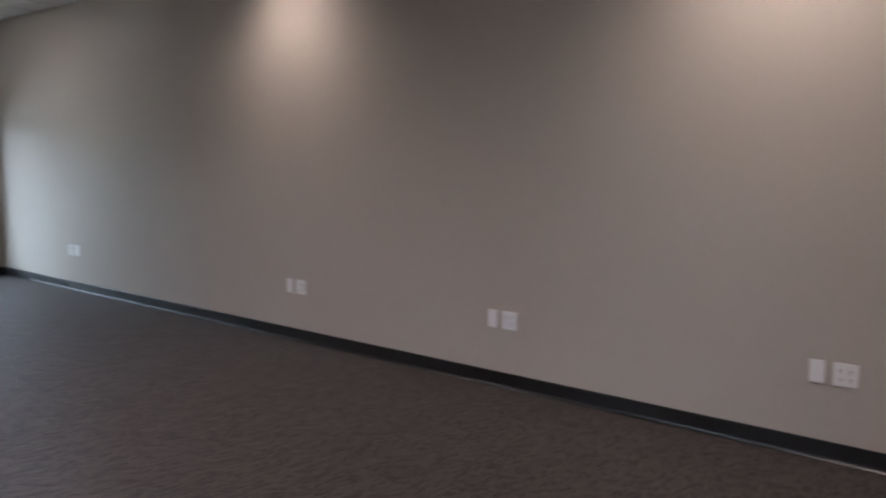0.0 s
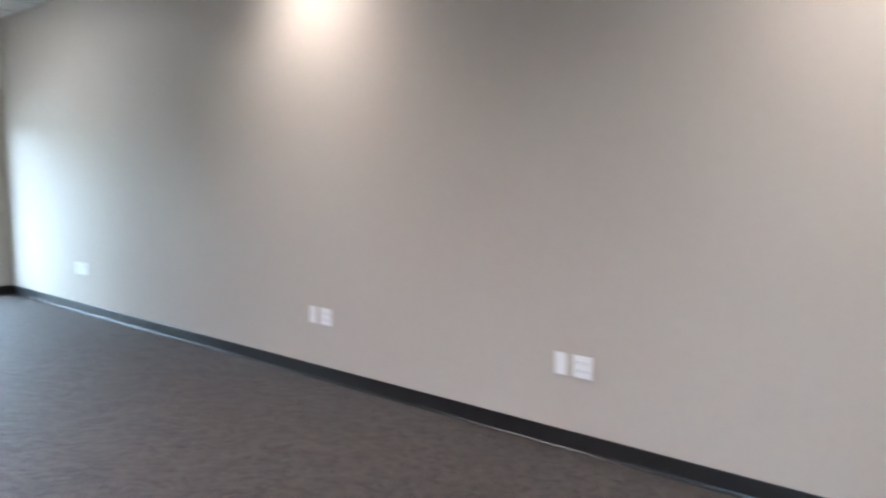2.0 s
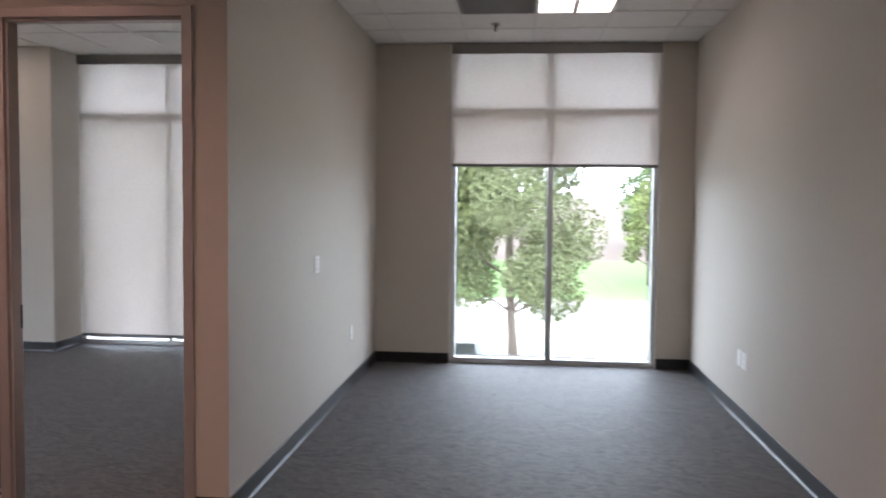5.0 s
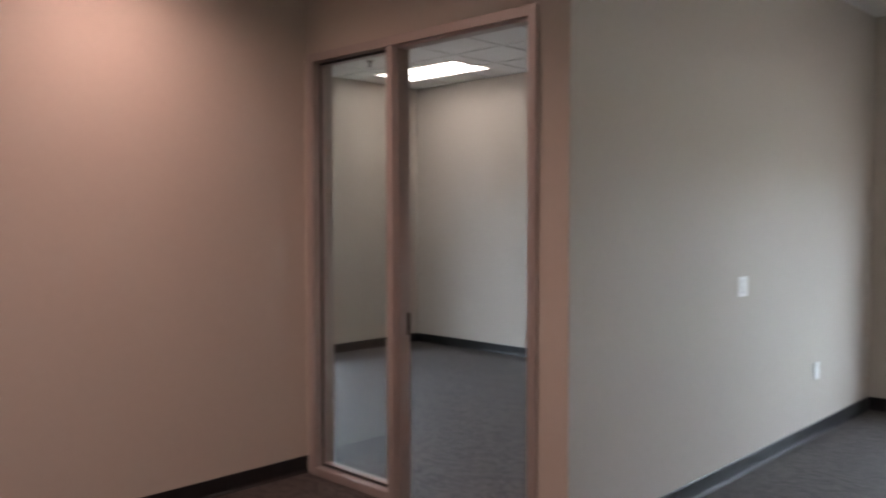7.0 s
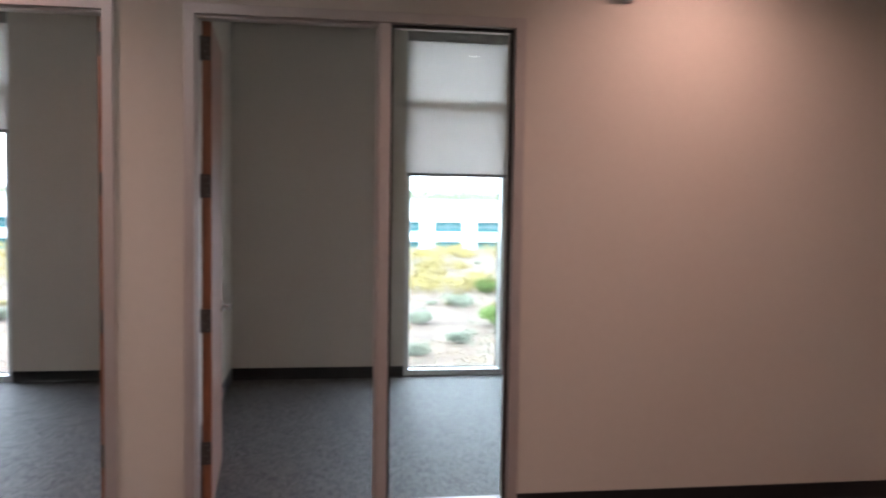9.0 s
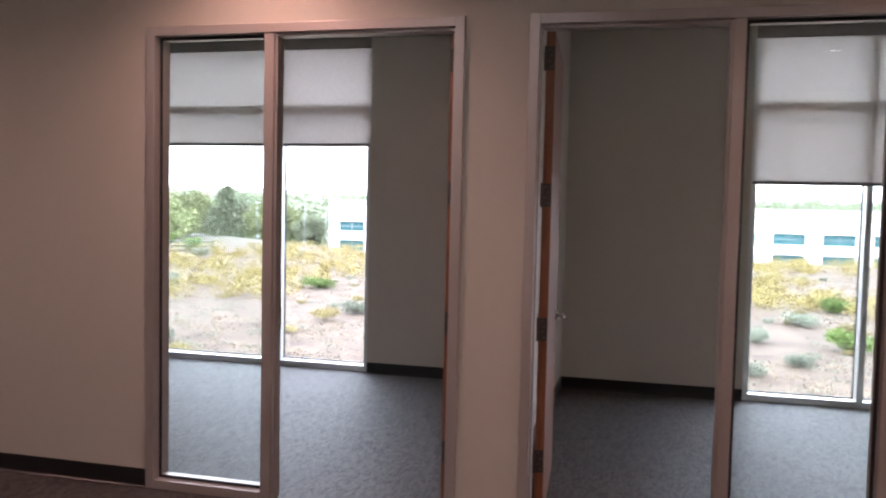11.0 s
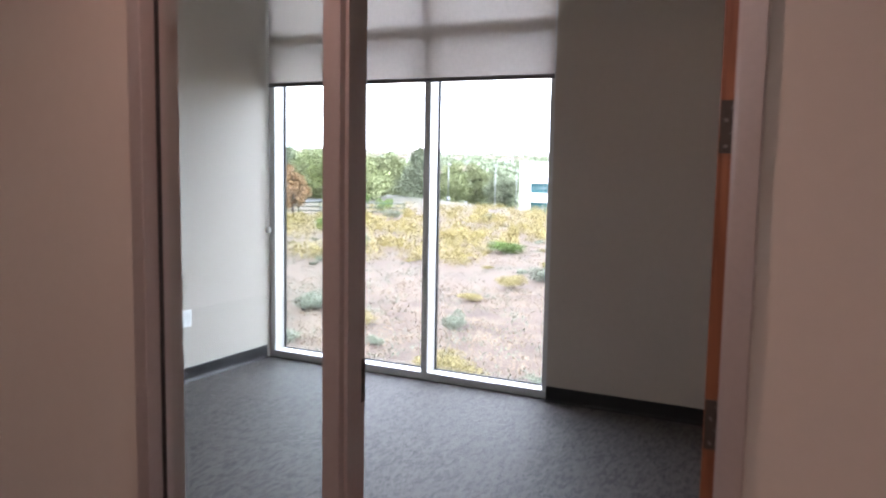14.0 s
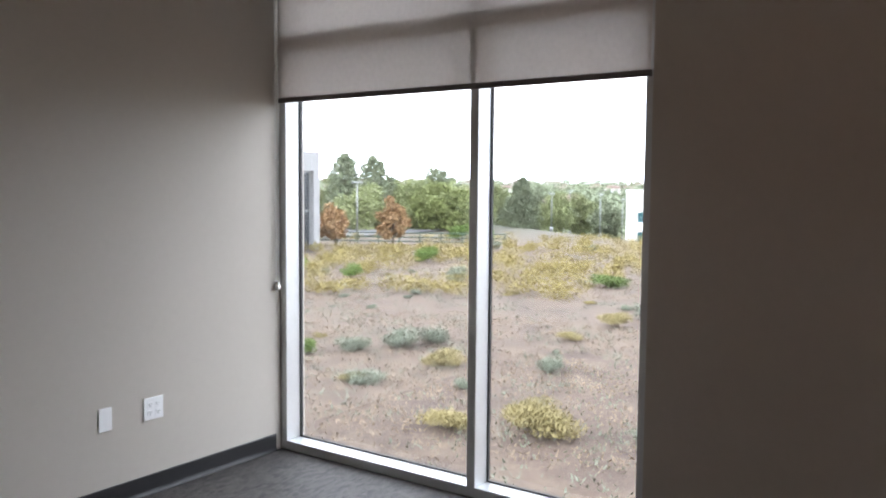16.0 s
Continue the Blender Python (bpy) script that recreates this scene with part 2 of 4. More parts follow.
# ---- walls, floor, ceiling ----
def wall_along(name, axis, a0, a1, face, back, openings, top, label):
    """A wall running along axis from a0 to a1, between the planes face and back; openings: (from, to, sill, head)."""
    items, at = [], a0

    def piece(s, e, z0, z1):
        if e - s < 1e-4 or z1 - z0 < 1e-4:
            return
        if axis == "y":
            items.append(((face, s, z0), (back, e, z1)))
        else:
            items.append(((s, face, z0), (e, back, z1)))
    for s, e, z0, z1 in sorted(openings):
        piece(at, s, 0, top)
        piece(s, e, 0, z0)
        piece(s, e, z1, top)
        at = e
    piece(at, a1, 0, top)
    return structure(boxes(name, items, PAINT), label, "wall")


DOORS = {"door_1": (-9.835, -8.102), "door_2": (-7.79, -6.159)}
F0, F1 = -4.885, -3.19
HEAD = 2.49
W1, W2 = (-12.03, -9.71), (-6.42, -4.075)
WN, WO = (-2.29, -0.315), (-6.32, -3.3)
WO3 = (-3.85, -1.65)

wall_along("wall_east", "y", -13.6, 0.3, 0.0, 0.15, [], C, "long plain greige painted wall with wall-washed light")
wall_along("wall_north", "x", -8.38, 0.0, 0.0, 0.3, [(*WN, 0, C), (*WO, 0, C)], C, "greige painted outer wall beside floor-to-ceiling windows")
wall_along("wall_west", "y", -13.6, 0.0, EX, EX - 0.25, [(*W1, 0, C), (*W2, 0, C), (*WO3, 0, C)], C, "greige painted outer wall between tall office windows")
wall_along("wall_partition", "y", -13.6, FY, WX, WX - 0.12, [(*DOORS["door_1"], 0, HEAD), (*DOORS["door_2"], 0, HEAD)], C, "warmly lit greige partition with two office doorways")
wall_along("wall_office_front", "x", EX, PX, FY, FY + 0.12, [(F0, F1, 0, HEAD)], C, "warmly lit greige office front wall with a doorway")
wall_along("wall_office_side", "y", FY + 0.12, 0.0, PX, PX - 0.12, [], C, "plain greige side wall of the alcove")
wall_along("wall_party", "x", EX, WX - 0.12, -7.92, -8.04, [], C, "greige wall between two small offices")
wall_along("wall_office_south", "x", EX, WX - 0.12, W1[0], W1[0] - 0.12, [], C, "pale greige office side wall beside the window")
wall_along("wall_south", "x", EX - 0.25, 0.15, -13.6, -13.75, [], C, "plain greige wall closing the office floor")
wall_along("wall_return", "x", -0.75, 0.0, -10.69, -10.95, [], C, "short light painted wall return")

structure(boxes("wall_bay", [((WO[0] - 0.25, 0.3, -0.12), (WO[0], 0.7, C + 0.15)), ((WO[1], 0.3, -0.12), (WO[1] + 0.25, 0.7, C + 0.15))], PAINT), "deep greige reveal beside the shaded bay window", "wall")
structure(boxes("floor", [((-8.38, -13.75, -0.12), (0.15, 0.3, 0.0)), ((WO[0], 0.3, -0.12), (WO[1], 0.7, 0.0))], CARPET), "dark grey-brown patterned loop carpet floor", "carpet")


def ceiling():
    bm = bmesh.new()
    add_box(bm, (-8.38, -13.75, C + 0.008), (0.15, 0.3, C + 0.15), 0)
    add_box(bm, (WO[0], 0.3, C + 0.008), (WO[1], 0.7, C + 0.15), 0)
    x = -0.3
    while x > -8.3:
        add_box(bm, (x - 0.012, -13.7, C), (x + 0.012, 0.12, C + 0.0075), 1)
        x -= 0.61
    y = -0.61
    while y > -13.6:
        add_box(bm, (-8.3, y - 0.012, C + 0.001), (0.0, y + 0.012, C + 0.0075), 1)
        y -= 0.61
    return structure(finish(bm, "ceiling", [TILE, TBAR]), "white suspended ceiling of square acoustic tiles", "ceiling")


ceiling()


def cove_base(runs):
    """Rubber cove base: runs of (start, end, outward normal)."""
    prof = [(0.0, 0.102), (0.0045, 0.102), (0.006, 0.098), (0.006, 0.022), (0.009, 0.010), (0.018, 0.003), (0.018, 0.0005), (0.0, 0.0005)]
    for a, b, n in runs:
        bm = bmesh.new()
        rings = []
        for p in (a, b):
            rings.append([bm.verts.new((p[0] + n[0] * d, p[1] + n[1] * d, z)) for d, z in prof])
        for k in range(len(prof)):
            bm.faces.new((rings[0][k], rings[0][(k + 1) % len(prof)], rings[1][(k + 1) % len(prof)], rings[1][k]))
        bm.faces.new(rings[0])
        bm.faces.new(rings[1][::-1])
        structure(finish(bm, "baseboard", [BASE]), "black rubber cove base along the wall", "baseboard")


PB = WX - 0.12
cove_base([
    ((0, -10.69), (0, 0), (-1, 0)), ((0, -13.6), (0, -10.95), (-1, 0)),
    ((PX, FY), (PX, 0), (1, 0)), ((PX, 0), (WN[0], 0), (0, -1)), ((WN[1], 0), (0, 0), (0, -1)),
    ((F1, FY), (PX, FY), (0, -1)),
    ((WX, DOORS["door_2"][1]), (WX, FY), (1, 0)), ((WX, DOORS["door_1"][1]), (WX, DOORS["door_2"][0]), (1, 0)), ((WX, -13.6), (WX, DOORS["door_1"][0]), (1, 0)),
    ((EX, W1[1]), (EX, -8.04), (1, 0)), ((EX, -7.92), (EX, W2[0]), (1, 0)),
    ((EX, W1[0]), (PB, W1[0]), (0, 1)), ((EX, -8.04), (PB, -8.04), (0, -1)), ((EX, -7.92), (PB, -7.92), (0, 1)),
    ((EX, FY), (PB, FY), (0, -1)), ((PB, W1[0]), (PB, DOORS["door_1"][0]), (-1, 0)),
    ((EX, 0), (WO[0], 0), (0, -1)), ((EX, WO3[1]), (EX, 0), (1, 0)), ((EX, FY + 0.12), (EX, WO3[0]), (1, 0)),
    ((EX, FY + 0.12), (F0, FY + 0.12), (0, 1)), ((PX - 0.12, FY + 0.12), (PX - 0.12, 0), (-1, 0)),
    ((WO[0], 0.0), (WO[0], 0.52), (1, 0)),
    ((WX, -13.6), (0, -13.6), (0, 1)),
])


# ---- outer windows with roller shades ----
def outer_window(name, m, width, mullions, shade_z, label, chain=False, shade_label="", chain_u=0.03):
    """Storefront window in local axes: u along +X from 0 to width, outside towards +Y, wall face at y=0."""
    root = structure(new(name), label, "window")
    root.matrix_world = m
    d0, d1, fw = 0.045, 0.19, 0.05
    boxes("sill_rail", [((0, d0, 0.001), (width, d1, 0.055))], ALU, root, 0.003)
    boxes("head_rail", [((0, d0, C - 0.06), (width, d1, C - 0.001))], ALU, root, 0.003)
    for u in (0, width - fw):
        boxes("jamb", [((u, d0, 0.055), (u + fw, d1, C - 0.06))], ALU, root, 0.003)
    for c in mullions:
        boxes("mullion", [((c - fw / 2, d0 - 0.006, 0.055), (c + fw / 2, d1, C - 0.06))], ALU, root, 0.003)
    edges = [fw] + [v for c in mullions for v in (c - fw / 2, c + fw / 2)] + [width - fw]
    for k in range(0, len(edges), 2):
        a, b = edges[k], edges[k + 1]
        boxes("transom", [((a, d0 + 0.004, 2.425), (b, d1, 2.485))], ALU, root, 0.003)
        for z0, z1 in ((0.055, 2.425), (2.485, C - 0.06)):
            boxes("gasket", [((a, 0.158, z0), (a + 0.008, 0.178, z1)), ((b - 0.008, 0.158, z0), (b, 0.178, z1)), ((a + 0.008, 0.158, z0), (b - 0.008, 0.178, z0 + 0.008)), ((a + 0.008, 0.158, z1 - 0.008), (b - 0.008, 0.178, z1))], GASKET, root)
            g = boxes("pane", [((a + 0.002, 0.165, z0 + 0.002), (b - 0.002, 0.171, z1 - 0.002))], OUTGLASS, root)
            g.visible_shadow = False
    sh = tagged(new("roller_shade"), shade_label or "pale woven roller shade drawn partly down over the window", "window shade", "roller shades on the windows")
    sh.matrix_world = m
    boxes("fascia", [((0.004, -0.004, C - 0.10), (width - 0.004, 0.005, C - 0.002))], FASCIA, sh, 0.002)
    bm = bmesh.new()
    add_tube(bm, (0.02, 0.023, C - 0.05), (width - 0.02, 0.023, C - 0.05), 0.016, 0.016, 12)
    finish(bm, "roller_tube", [SHADE], sh, True)
    bm = bmesh.new()
    add_box(bm, (0.02, 0.0200, shade_z + 0.02), (width - 0.02, 0.0206, C - 0.04))
    finish(bm, "fabric", [SHADE], sh)
    boxes("hem_bar", [((0.015, 0.013, shade_z), (width - 0.015, 0.028, shade_z + 0.03))], HEM, sh, 0.004)
    if chain:
        bm = bmesh.new()
        for off in (0.0, 0.022):
            zz = 1.02
            while zz < C - 0.06:
                bmesh.ops.create_icosphere(bm, subdivisions=1, radius=0.0032, matrix=Matrix.Translation((chain_u + off, 0.0, zz)))
                zz += 0.0075
        finish(bm, "bead_chain", [ALU], sh, True)
        bm = bmesh.new()
        add_tube(bm, (chain_u + 0.011, -0.010, 1.0), (chain_u + 0.011, 0.012, 1.0), 0.018, 0.018, 14)
        add_box(bm, (chain_u - 0.002, -0.008, 0.985), (chain_u + 0.024, 0.0105, 1.03), 0, 0.003)
        finish(bm, "chain_tensioner", [PLATE], sh)
    return root


outer_window("window_1", pose(EX, W1[0], 0, 0, 0, 90), W1[1] - W1[0], [1.382], 2.09, "floor-to-ceiling aluminium window looking onto the scrub field", True, chain_u=0.012)
outer_window("window_2", pose(EX, W2[0], 0, 0, 0, 90), W2[1] - W2[0], [0.905], 1.80, "floor-to-ceiling aluminium window of the middle office")
outer_window("window_3", pose(WN[0], 0, 0), WN[1] - WN[0], [0.957], 1.91, "floor-to-ceiling aluminium window at the alcove's end")
outer_window("window_4", pose(WO[0], 0.48, 0), WO[1] - WO[0], [1.0, 2.04], 0.09, "tall aluminium window with its shade fully lowered", shade_label="pale woven roller shade fully lowered to the floor")
outer_window("window_5", pose(EX, WO3[0], 0, 0, 0, 90), WO3[1] - WO3[0], [1.1], 2.3, "tall aluminium window of the corner office")


# ---- office doors ----
def office_door(name, m, sgn, label, DW=1.67, mid=0.975, swing=0.0):
    """Frame with a sidelight and a leaf standing open; hinge side at u = 0, room behind the wall towards +Y."""
    root = structure(new(name), label, "door")
    root.matrix_world = m
    v0, v1, fw, hw = -0.018, 0.132, 0.05, 0.05

    def bx(nm, lo, hi, mt, parent=root, bevel=0.0):
        return boxes(nm, [((sgn * lo[0], lo[1], lo[2]), (sgn * hi[0], hi[1], hi[2]))], mt, parent, bevel)
    bx("hinge_jamb", (0, v0, 0.001), (hw, v1, HEAD), FRAME, bevel=0.003)
    bx("outer_jamb", (DW - fw, v0, 0.001), (DW, v1, HEAD), FRAME, bevel=0.003)
    bx("head", (hw, v0 + 0.001, HEAD - fw), (DW - fw, v1 - 0.001, HEAD - 0.001), FRAME, bevel=0.003)
    mu0, mu1 = mid - 0.027, mid + 0.027
    bx("mullion", (mu0, v0 + 0.008, 0.001), (mu1, v1 - 0.016, HEAD - fw), FRAME, bevel=0.003)
    for u0, u1 in ((hw, hw + 0.010), (mu0 - 0.012, mu0)):
        bx("door_stop", (u0, v0 + 0.03, 0.001), (u1, v1 - 0.052, HEAD - fw), FRAME, bevel=0.002)
    bx("door_stop", (hw + 0.010, v0 + 0.03, HEAD - fw - 0.014), (mu0 - 0.012, v1 - 0.052, HEAD - fw), FRAME, bevel=0.002)
    bx("bottom_rail", (mu1, v0 + 0.001, 0.001), (DW - fw, v1 - 0.001, 0.05), FRAME, bevel=0.003)
    for u0, u1, z0, z1 in ((mu1, mu1 + 0.016, 0.05, HEAD - fw), (DW - fw - 0.016, DW - fw, 0.05, HEAD - fw), (mu1 + 0.016, DW - fw - 0.016, 0.05, 0.066), (mu1 + 0.016, DW - fw - 0.016, HEAD - fw - 0.016, HEAD - fw)):
        bx("glazing_bead", (u0, 0.040, z0), (u1, 0.084, z1), FRAME)
        bx("gasket", (u0, 0.0365, z0), (u1, 0.0398, z1), GASKET)
    bx("pane", (mu1 + 0.004, 0.058, 0.055), (DW - fw - 0.004, 0.066, HEAD - fw - 0.005), GLASS)
    # strike plate on the mullion
    bx("strike_plate", (mu0 - 0.0025, 0.082, 0.90), (mu0, 0.113, 1.02), BRONZE)
    for z in (0.925, 0.968):
        bx("strike_hole", (mu0 - 0.0035, 0.088, z), (mu0 - 0.0025, 0.105, z + 0.03), SLOT)
    # leaf, swung a quarter turn into the room
    lu0, lu1, lv0, lv1 = hw + 0.012, hw + 0.057, v1 + 0.004, v1 + 0.896
    leaf = bx("leaf", (lu0, lv0, 0.008), (lu1, lv1, HEAD - fw - 0.004), WOOD, bevel=0.0015)
    for z in (0.314, 0.978, 1.642, 2.306):
        bx("leaf_hinge", (lu0 + 0.001, lv0 - 0.0035, z - 0.057), (lu1 - 0.003, lv0 - 0.0002, z + 0.057), BRONZE)
        bx("hinge", (hw, 0.085, z - 0.057), (hw + 0.003, v1, z + 0.057), BRONZE)
        bm = bmesh.new()
        add_tube(bm, (sgn * (lu0 - 0.004), v1 + 0.001, z - 0.06), (sgn * (lu0 - 0.004), v1 + 0.001, z + 0.06), 0.007, 0.007, 10)
        finish(bm, "hinge_pin", [BRONZE], root, True)
        for k, dz in enumerate((-0.042, -0.014, 0.014, 0.042)):
            bm = bmesh.new()
            uu = lu0 + (0.016 if k % 2 else 0.029)
            add_tube(bm, (sgn * uu, lv0 - 0.0035, z + dz), (sgn * uu, lv0 - 0.0045, z + dz), 0.0042, 0.0038, 10)
            finish(bm, "screw", [SCREW], root)
    # lever sets on both faces
    for face, d in ((lu1, 1), (lu0, -1)):
        bm = bmesh.new()
        hv = lv1 - 0.07
        add_tube(bm, (sgn * face, hv, 0.945), (sgn * (face + d * 0.009), hv, 0.945), 0.033, 0.030, 24)
        add_tube(bm, (sgn * (face + d * 0.009), hv, 0.945), (sgn * (face + d * 0.055), hv, 0.945), 0.011, 0.011, 14)
        pts = [(0.052, 0.006), (0.056, -0.02), (0.055, -0.06), (0.052, -0.10), (0.046, -0.118)]
        for (d0_, s0), (d1_, s1) in zip(pts, pts[1:]):
            add_tube(bm, (sgn * (face + d * d0_), hv + s0, 0.945), (sgn * (face + d * d1_), hv + s1, 0.944), 0.0105, 0.0095, 12)
        finish(bm, "lever_handle", [CHROME], root, True)
    pin = Matrix.Translation((sgn * (lu0 - 0.004), v1 + 0.001, 0))
    turn = pin @ pose(0, 0, 0, 0, 0, sgn * swing) @ pin.inverted()
    for part in root.children:
        if part.name.split(".")[0] in ("leaf", "lever_handle", "screw", "leaf_hinge"):
            part.matrix_basis = turn
    return root


office_door("door_1", pose(WX, DOORS["door_1"][1], 0, 0, 0, 90), -1, "open wooden office door in a metal frame with glass sidelight", 1.733, 1.0265)
office_door("door_2", pose(WX, DOORS["door_2"][0], 0, 0, 0, 90), 1, "open wooden office door in a metal frame with glass sidelight", 1.631, 0.94, swing=3.5)
office_door("door_3", pose(F1, FY, 0), -1, "open wooden door of the corner office with glass sidelight", 1.695, 0.985)


# ---- plates on the walls; local axes: wall face y = 0, room towards -Y ----
def plate(name, w, h, label, category, group, kind_of):
    root = tagged(new(name), label, category, group)
    bm = bmesh.new()
    add_box(bm, (-w / 2, -0.0065, -h / 2), (w / 2, -0.0003, h / 2), 0, 0.0022)
    finish(bm, "cover", [PLATE], root)
    if kind_of == "outlet":
        for cx in (-0.023, 0.023):
            for cz in (-0.021, 0.021):
                boxes("receptacle", [((cx - 0.0165, -0.0085, cz - 0.014), (cx + 0.0165, -0.0064, cz + 0.014))], PLATE, root, 0.0012)
                boxes("slot", [((cx - 0.0075, -0.0090, cz - 0.001), (cx - 0.0050, -0.0084, cz + 0.009)), ((cx + 0.0050, -0.0090, cz - 0.001), (cx + 0.0075, -0.0084, cz + 0.008)), ((cx - 0.0025, -0.0090, cz - 0.010), (cx + 0.0025, -0.0084, cz - 0.005))], SLOT, root)
    if kind_of == "switch":
        boxes("rocker", [((-0.0165, -0.0090, -0.033), (0.0165, -0.0064, 0.033))], PLATE, root, 0.0015)
        boxes("rocker_gap", [((-0.019, -0.0070, -0.036), (0.019, -0.0063, 0.036))], SLOT, root)
    for cz in (-h / 2 + 0.012, h / 2 - 0.012):
        bm = bmesh.new()
        add_tube(bm, (0, -0.0064, cz), (0, -0.0074, cz), 0.003, 0.0028, 10)
        finish(bm, "screw", [PLATE], root)
    return root


blank = plate("blank_plate", 0.072, 0.117, "white blank data plate on the wall", "wall plate", "blank plates along the wall", "blank")
outlet = plate("power_outlet", 0.117, 0.117, "white double power outlet plate on the wall", "outlet", "power outlets along the wall", "outlet")
first = True
for y in (-1.823, -5.572, -7.632, -9.655):
    mb, mo = pose(0, y + 0.057, 0.452, 0, 0, -90), pose(0, y - 0.078, 0.452, 0, 0, -90)
    if first:
        blank.matrix_world, outlet.matrix_world, first = mb, mo, False
    else:
        copy_thing(blank, mb)
        copy_thing(outlet, mo)
copy_thing(blank, pose(-7.05, W1[0], 0.448, 0, 0, 180))
copy_thing(outlet, pose(-7.327, W1[0], 0.448, 0, 0, 180))
copy_thing(blank, pose(PX, -1.14, 0.464, 0, 0, 90))
sw = plate("light_switch", 0.117, 0.117, "white light switch plate on the alcove wall", "switch", "", "switch")
sw.matrix_world = pose(PX, -2.324, 1.125, 0, 0, 90)


# ---- ceiling fixtures ----
def troffer(x0, x1, y0, y1, along, lens=LENS):
    root = tagged(new("ceiling_light"), "lit recessed fluorescent troffer with two glowing lenses, corridor ones added fill", "ceiling light", "troffers in the ceiling")
    root.location = ((x0 + x1) / 2, (y0 + y1) / 2, C)
    w, d = (x1 - x0) / 2, (y1 - y0) / 2
    r = 0.025
    boxes("rim", [((-w, -d, -0.006), (-w + r, d, 0.004)), ((w - r, -d, -0.006), (w, d, 0.004)), ((-w + r, -d, -0.006), (w - r, -d + r, 0.004)), ((-w + r, d - r, -0.006), (w - r, d, 0.004))], TBAR, root, 0.001)
    if along == "y":
        boxes("centre_rib", [((-0.02, -d + r, -0.012), (0.02, d - r, 0.004))], TBAR, root, 0.002)
        cells = [((-w + r, -d + r), (-0.02, d - r)), ((0.02, -d + r), (w - r, d - r))]
    else:
        boxes("centre_rib", [((-w + r, -0.02, -0.012), (w - r, 0.02, 0.004))], TBAR, root, 0.002)
        cells = [((-w + r, -d + r), (w - r, -0.02)), ((-w + r, 0.02), (w - r, d - r))]
    for lo, hi in cells:
        boxes("lens", [((lo[0], lo[1], -0.001), (hi[0], hi[1], 0.004))], lens, root)


troffer(-1.52, -0.91, -2.44, -1.22, "y")
# added fill, never in view: cool panel brightening the corridor like daylight
troffer(-2.74, -2.13, -9.15, -7.93, "y", COOL_FILL)
# added fill behind the camera's start, no known fitting there
troffer(-2.74, -2.13, -12.2, -10.98, "y")
troffer(-7.80, -6.58, -1.05, -0.44, "x")


def air_grille():
    root = tagged(new("air_return_grille"), "grey perforated air return panel in the ceiling", "vent")
    root.location = (-1.815, -1.525, C)
    boxes("rim", [((-0.3, -0.3, -0.005), (-0.275, 0.3, 0.004)), ((0.275, -0.3, -0.005), (0.3, 0.3, 0.004)), ((-0.275, -0.3, -0.005), (0.275, -0.275, 0.004)), ((-0.275, 0.275, -0.005), (0.275, 0.3, 0.004))], GRILLE, root)
    boxes("slats", [((-0.275, -0.27 + k * 0.027, -0.004), (0.275, -0.255 + k * 0.027, 0.002)) for k in range(20)], GRILLE, root)
    boxes("backing", [((-0.275, -0.275, 0.002), (0.275, 0.275, 0.006))], SLOT, root)


air_grille()


def sprinkler(x, y):
    root = tagged(new("sprinkler_head"), "small metal fire sprinkler head in the ceiling", "sprinkler")
    root.location = (x, y, C)
    bm = bmesh.new()
    add_tube(bm, (0, 0, 0.006), (0, 0, -0.008), 0.04, 0.034, 20)
    finish(bm, "escutcheon", [CHROME], root, True)
    bm = bmesh.new()
    add_tube(bm, (0, 0, -0.008), (0, 0, -0.03), 0.011, 0.009, 12)
    add_tube(bm, (0.009, 0, -0.028), (0.003, 0, -0.055), 0.003, 0.003, 8)
    add_tube(bm, (-0.009, 0, -0.028), (-0.003, 0, -0.055), 0.003, 0.003, 8)
    add_tube(bm, (0, 0, -0.055), (0, 0, -0.058), 0.018, 0.018, 16)
    finish(bm, "deflector", [BRONZE], root)


sprinkler(-1.85, -0.82)
sprinkler(-7.2, -1.6)


def downlight(x, y):
    root = tagged(new("downlight"), "recessed warm downlight with white trim ring", "ceiling light", "downlights in the ceiling")
    root.location = (x, y, C)
    bm = bmesh.new()
    n = 28
    rings = [[bm.verts.new((r * math.cos(2 * math.pi * k / n), r * math.sin(2 * math.pi * k / n), z)) for k in range(n)] for r, z in ((0.095, 0.003), (0.092, -0.004), (0.074, -0.004), (0.070, 0.005))]
    for a, b in zip(rings, rings[1:]):
        for k in range(n):
            bm.faces.new((a[k], a[(k + 1) % n], b[(k + 1) % n], b[k]))
    finish(bm, "trim_ring", [TBAR], root, True)
    bm = bmesh.new()
    add_tube(bm, (0, 0, 0.002), (0, 0, 0.006), 0.069, 0.069, 24)
    finish(bm, "lens", [CAN], root)


for dx, dy, dp in DOWNLIGHTS:
    downlight(dx, dy)


def strobe():
    root = tagged(new("alarm_strobe"), "small fire alarm strobe high on the partition", "alarm")
    root.matrix_world = pose(WX, -5.66, 2.68, 0, 0, 90)
    boxes("housing", [((-0.06, -0.045, -0.065), (0.06, -0.0005, 0.065))], mat("red_plastic", (0.35, 0.03, 0.025), 0.4), root, 0.006)
    boxes("lens", [((-0.03, -0.058, -0.02), (0.03, -0.045, 0.03))], PLATE, root, 0.006)


strobe()


# ---- outside ----
G = -3.6
RNG = np.random.default_rng(7)
SOIL = mat("dry_soil_ground", (0.075, 0.051, 0.037), 0.95, var=0.5, scale=0.5, bump=0.8, bump_scale=5)


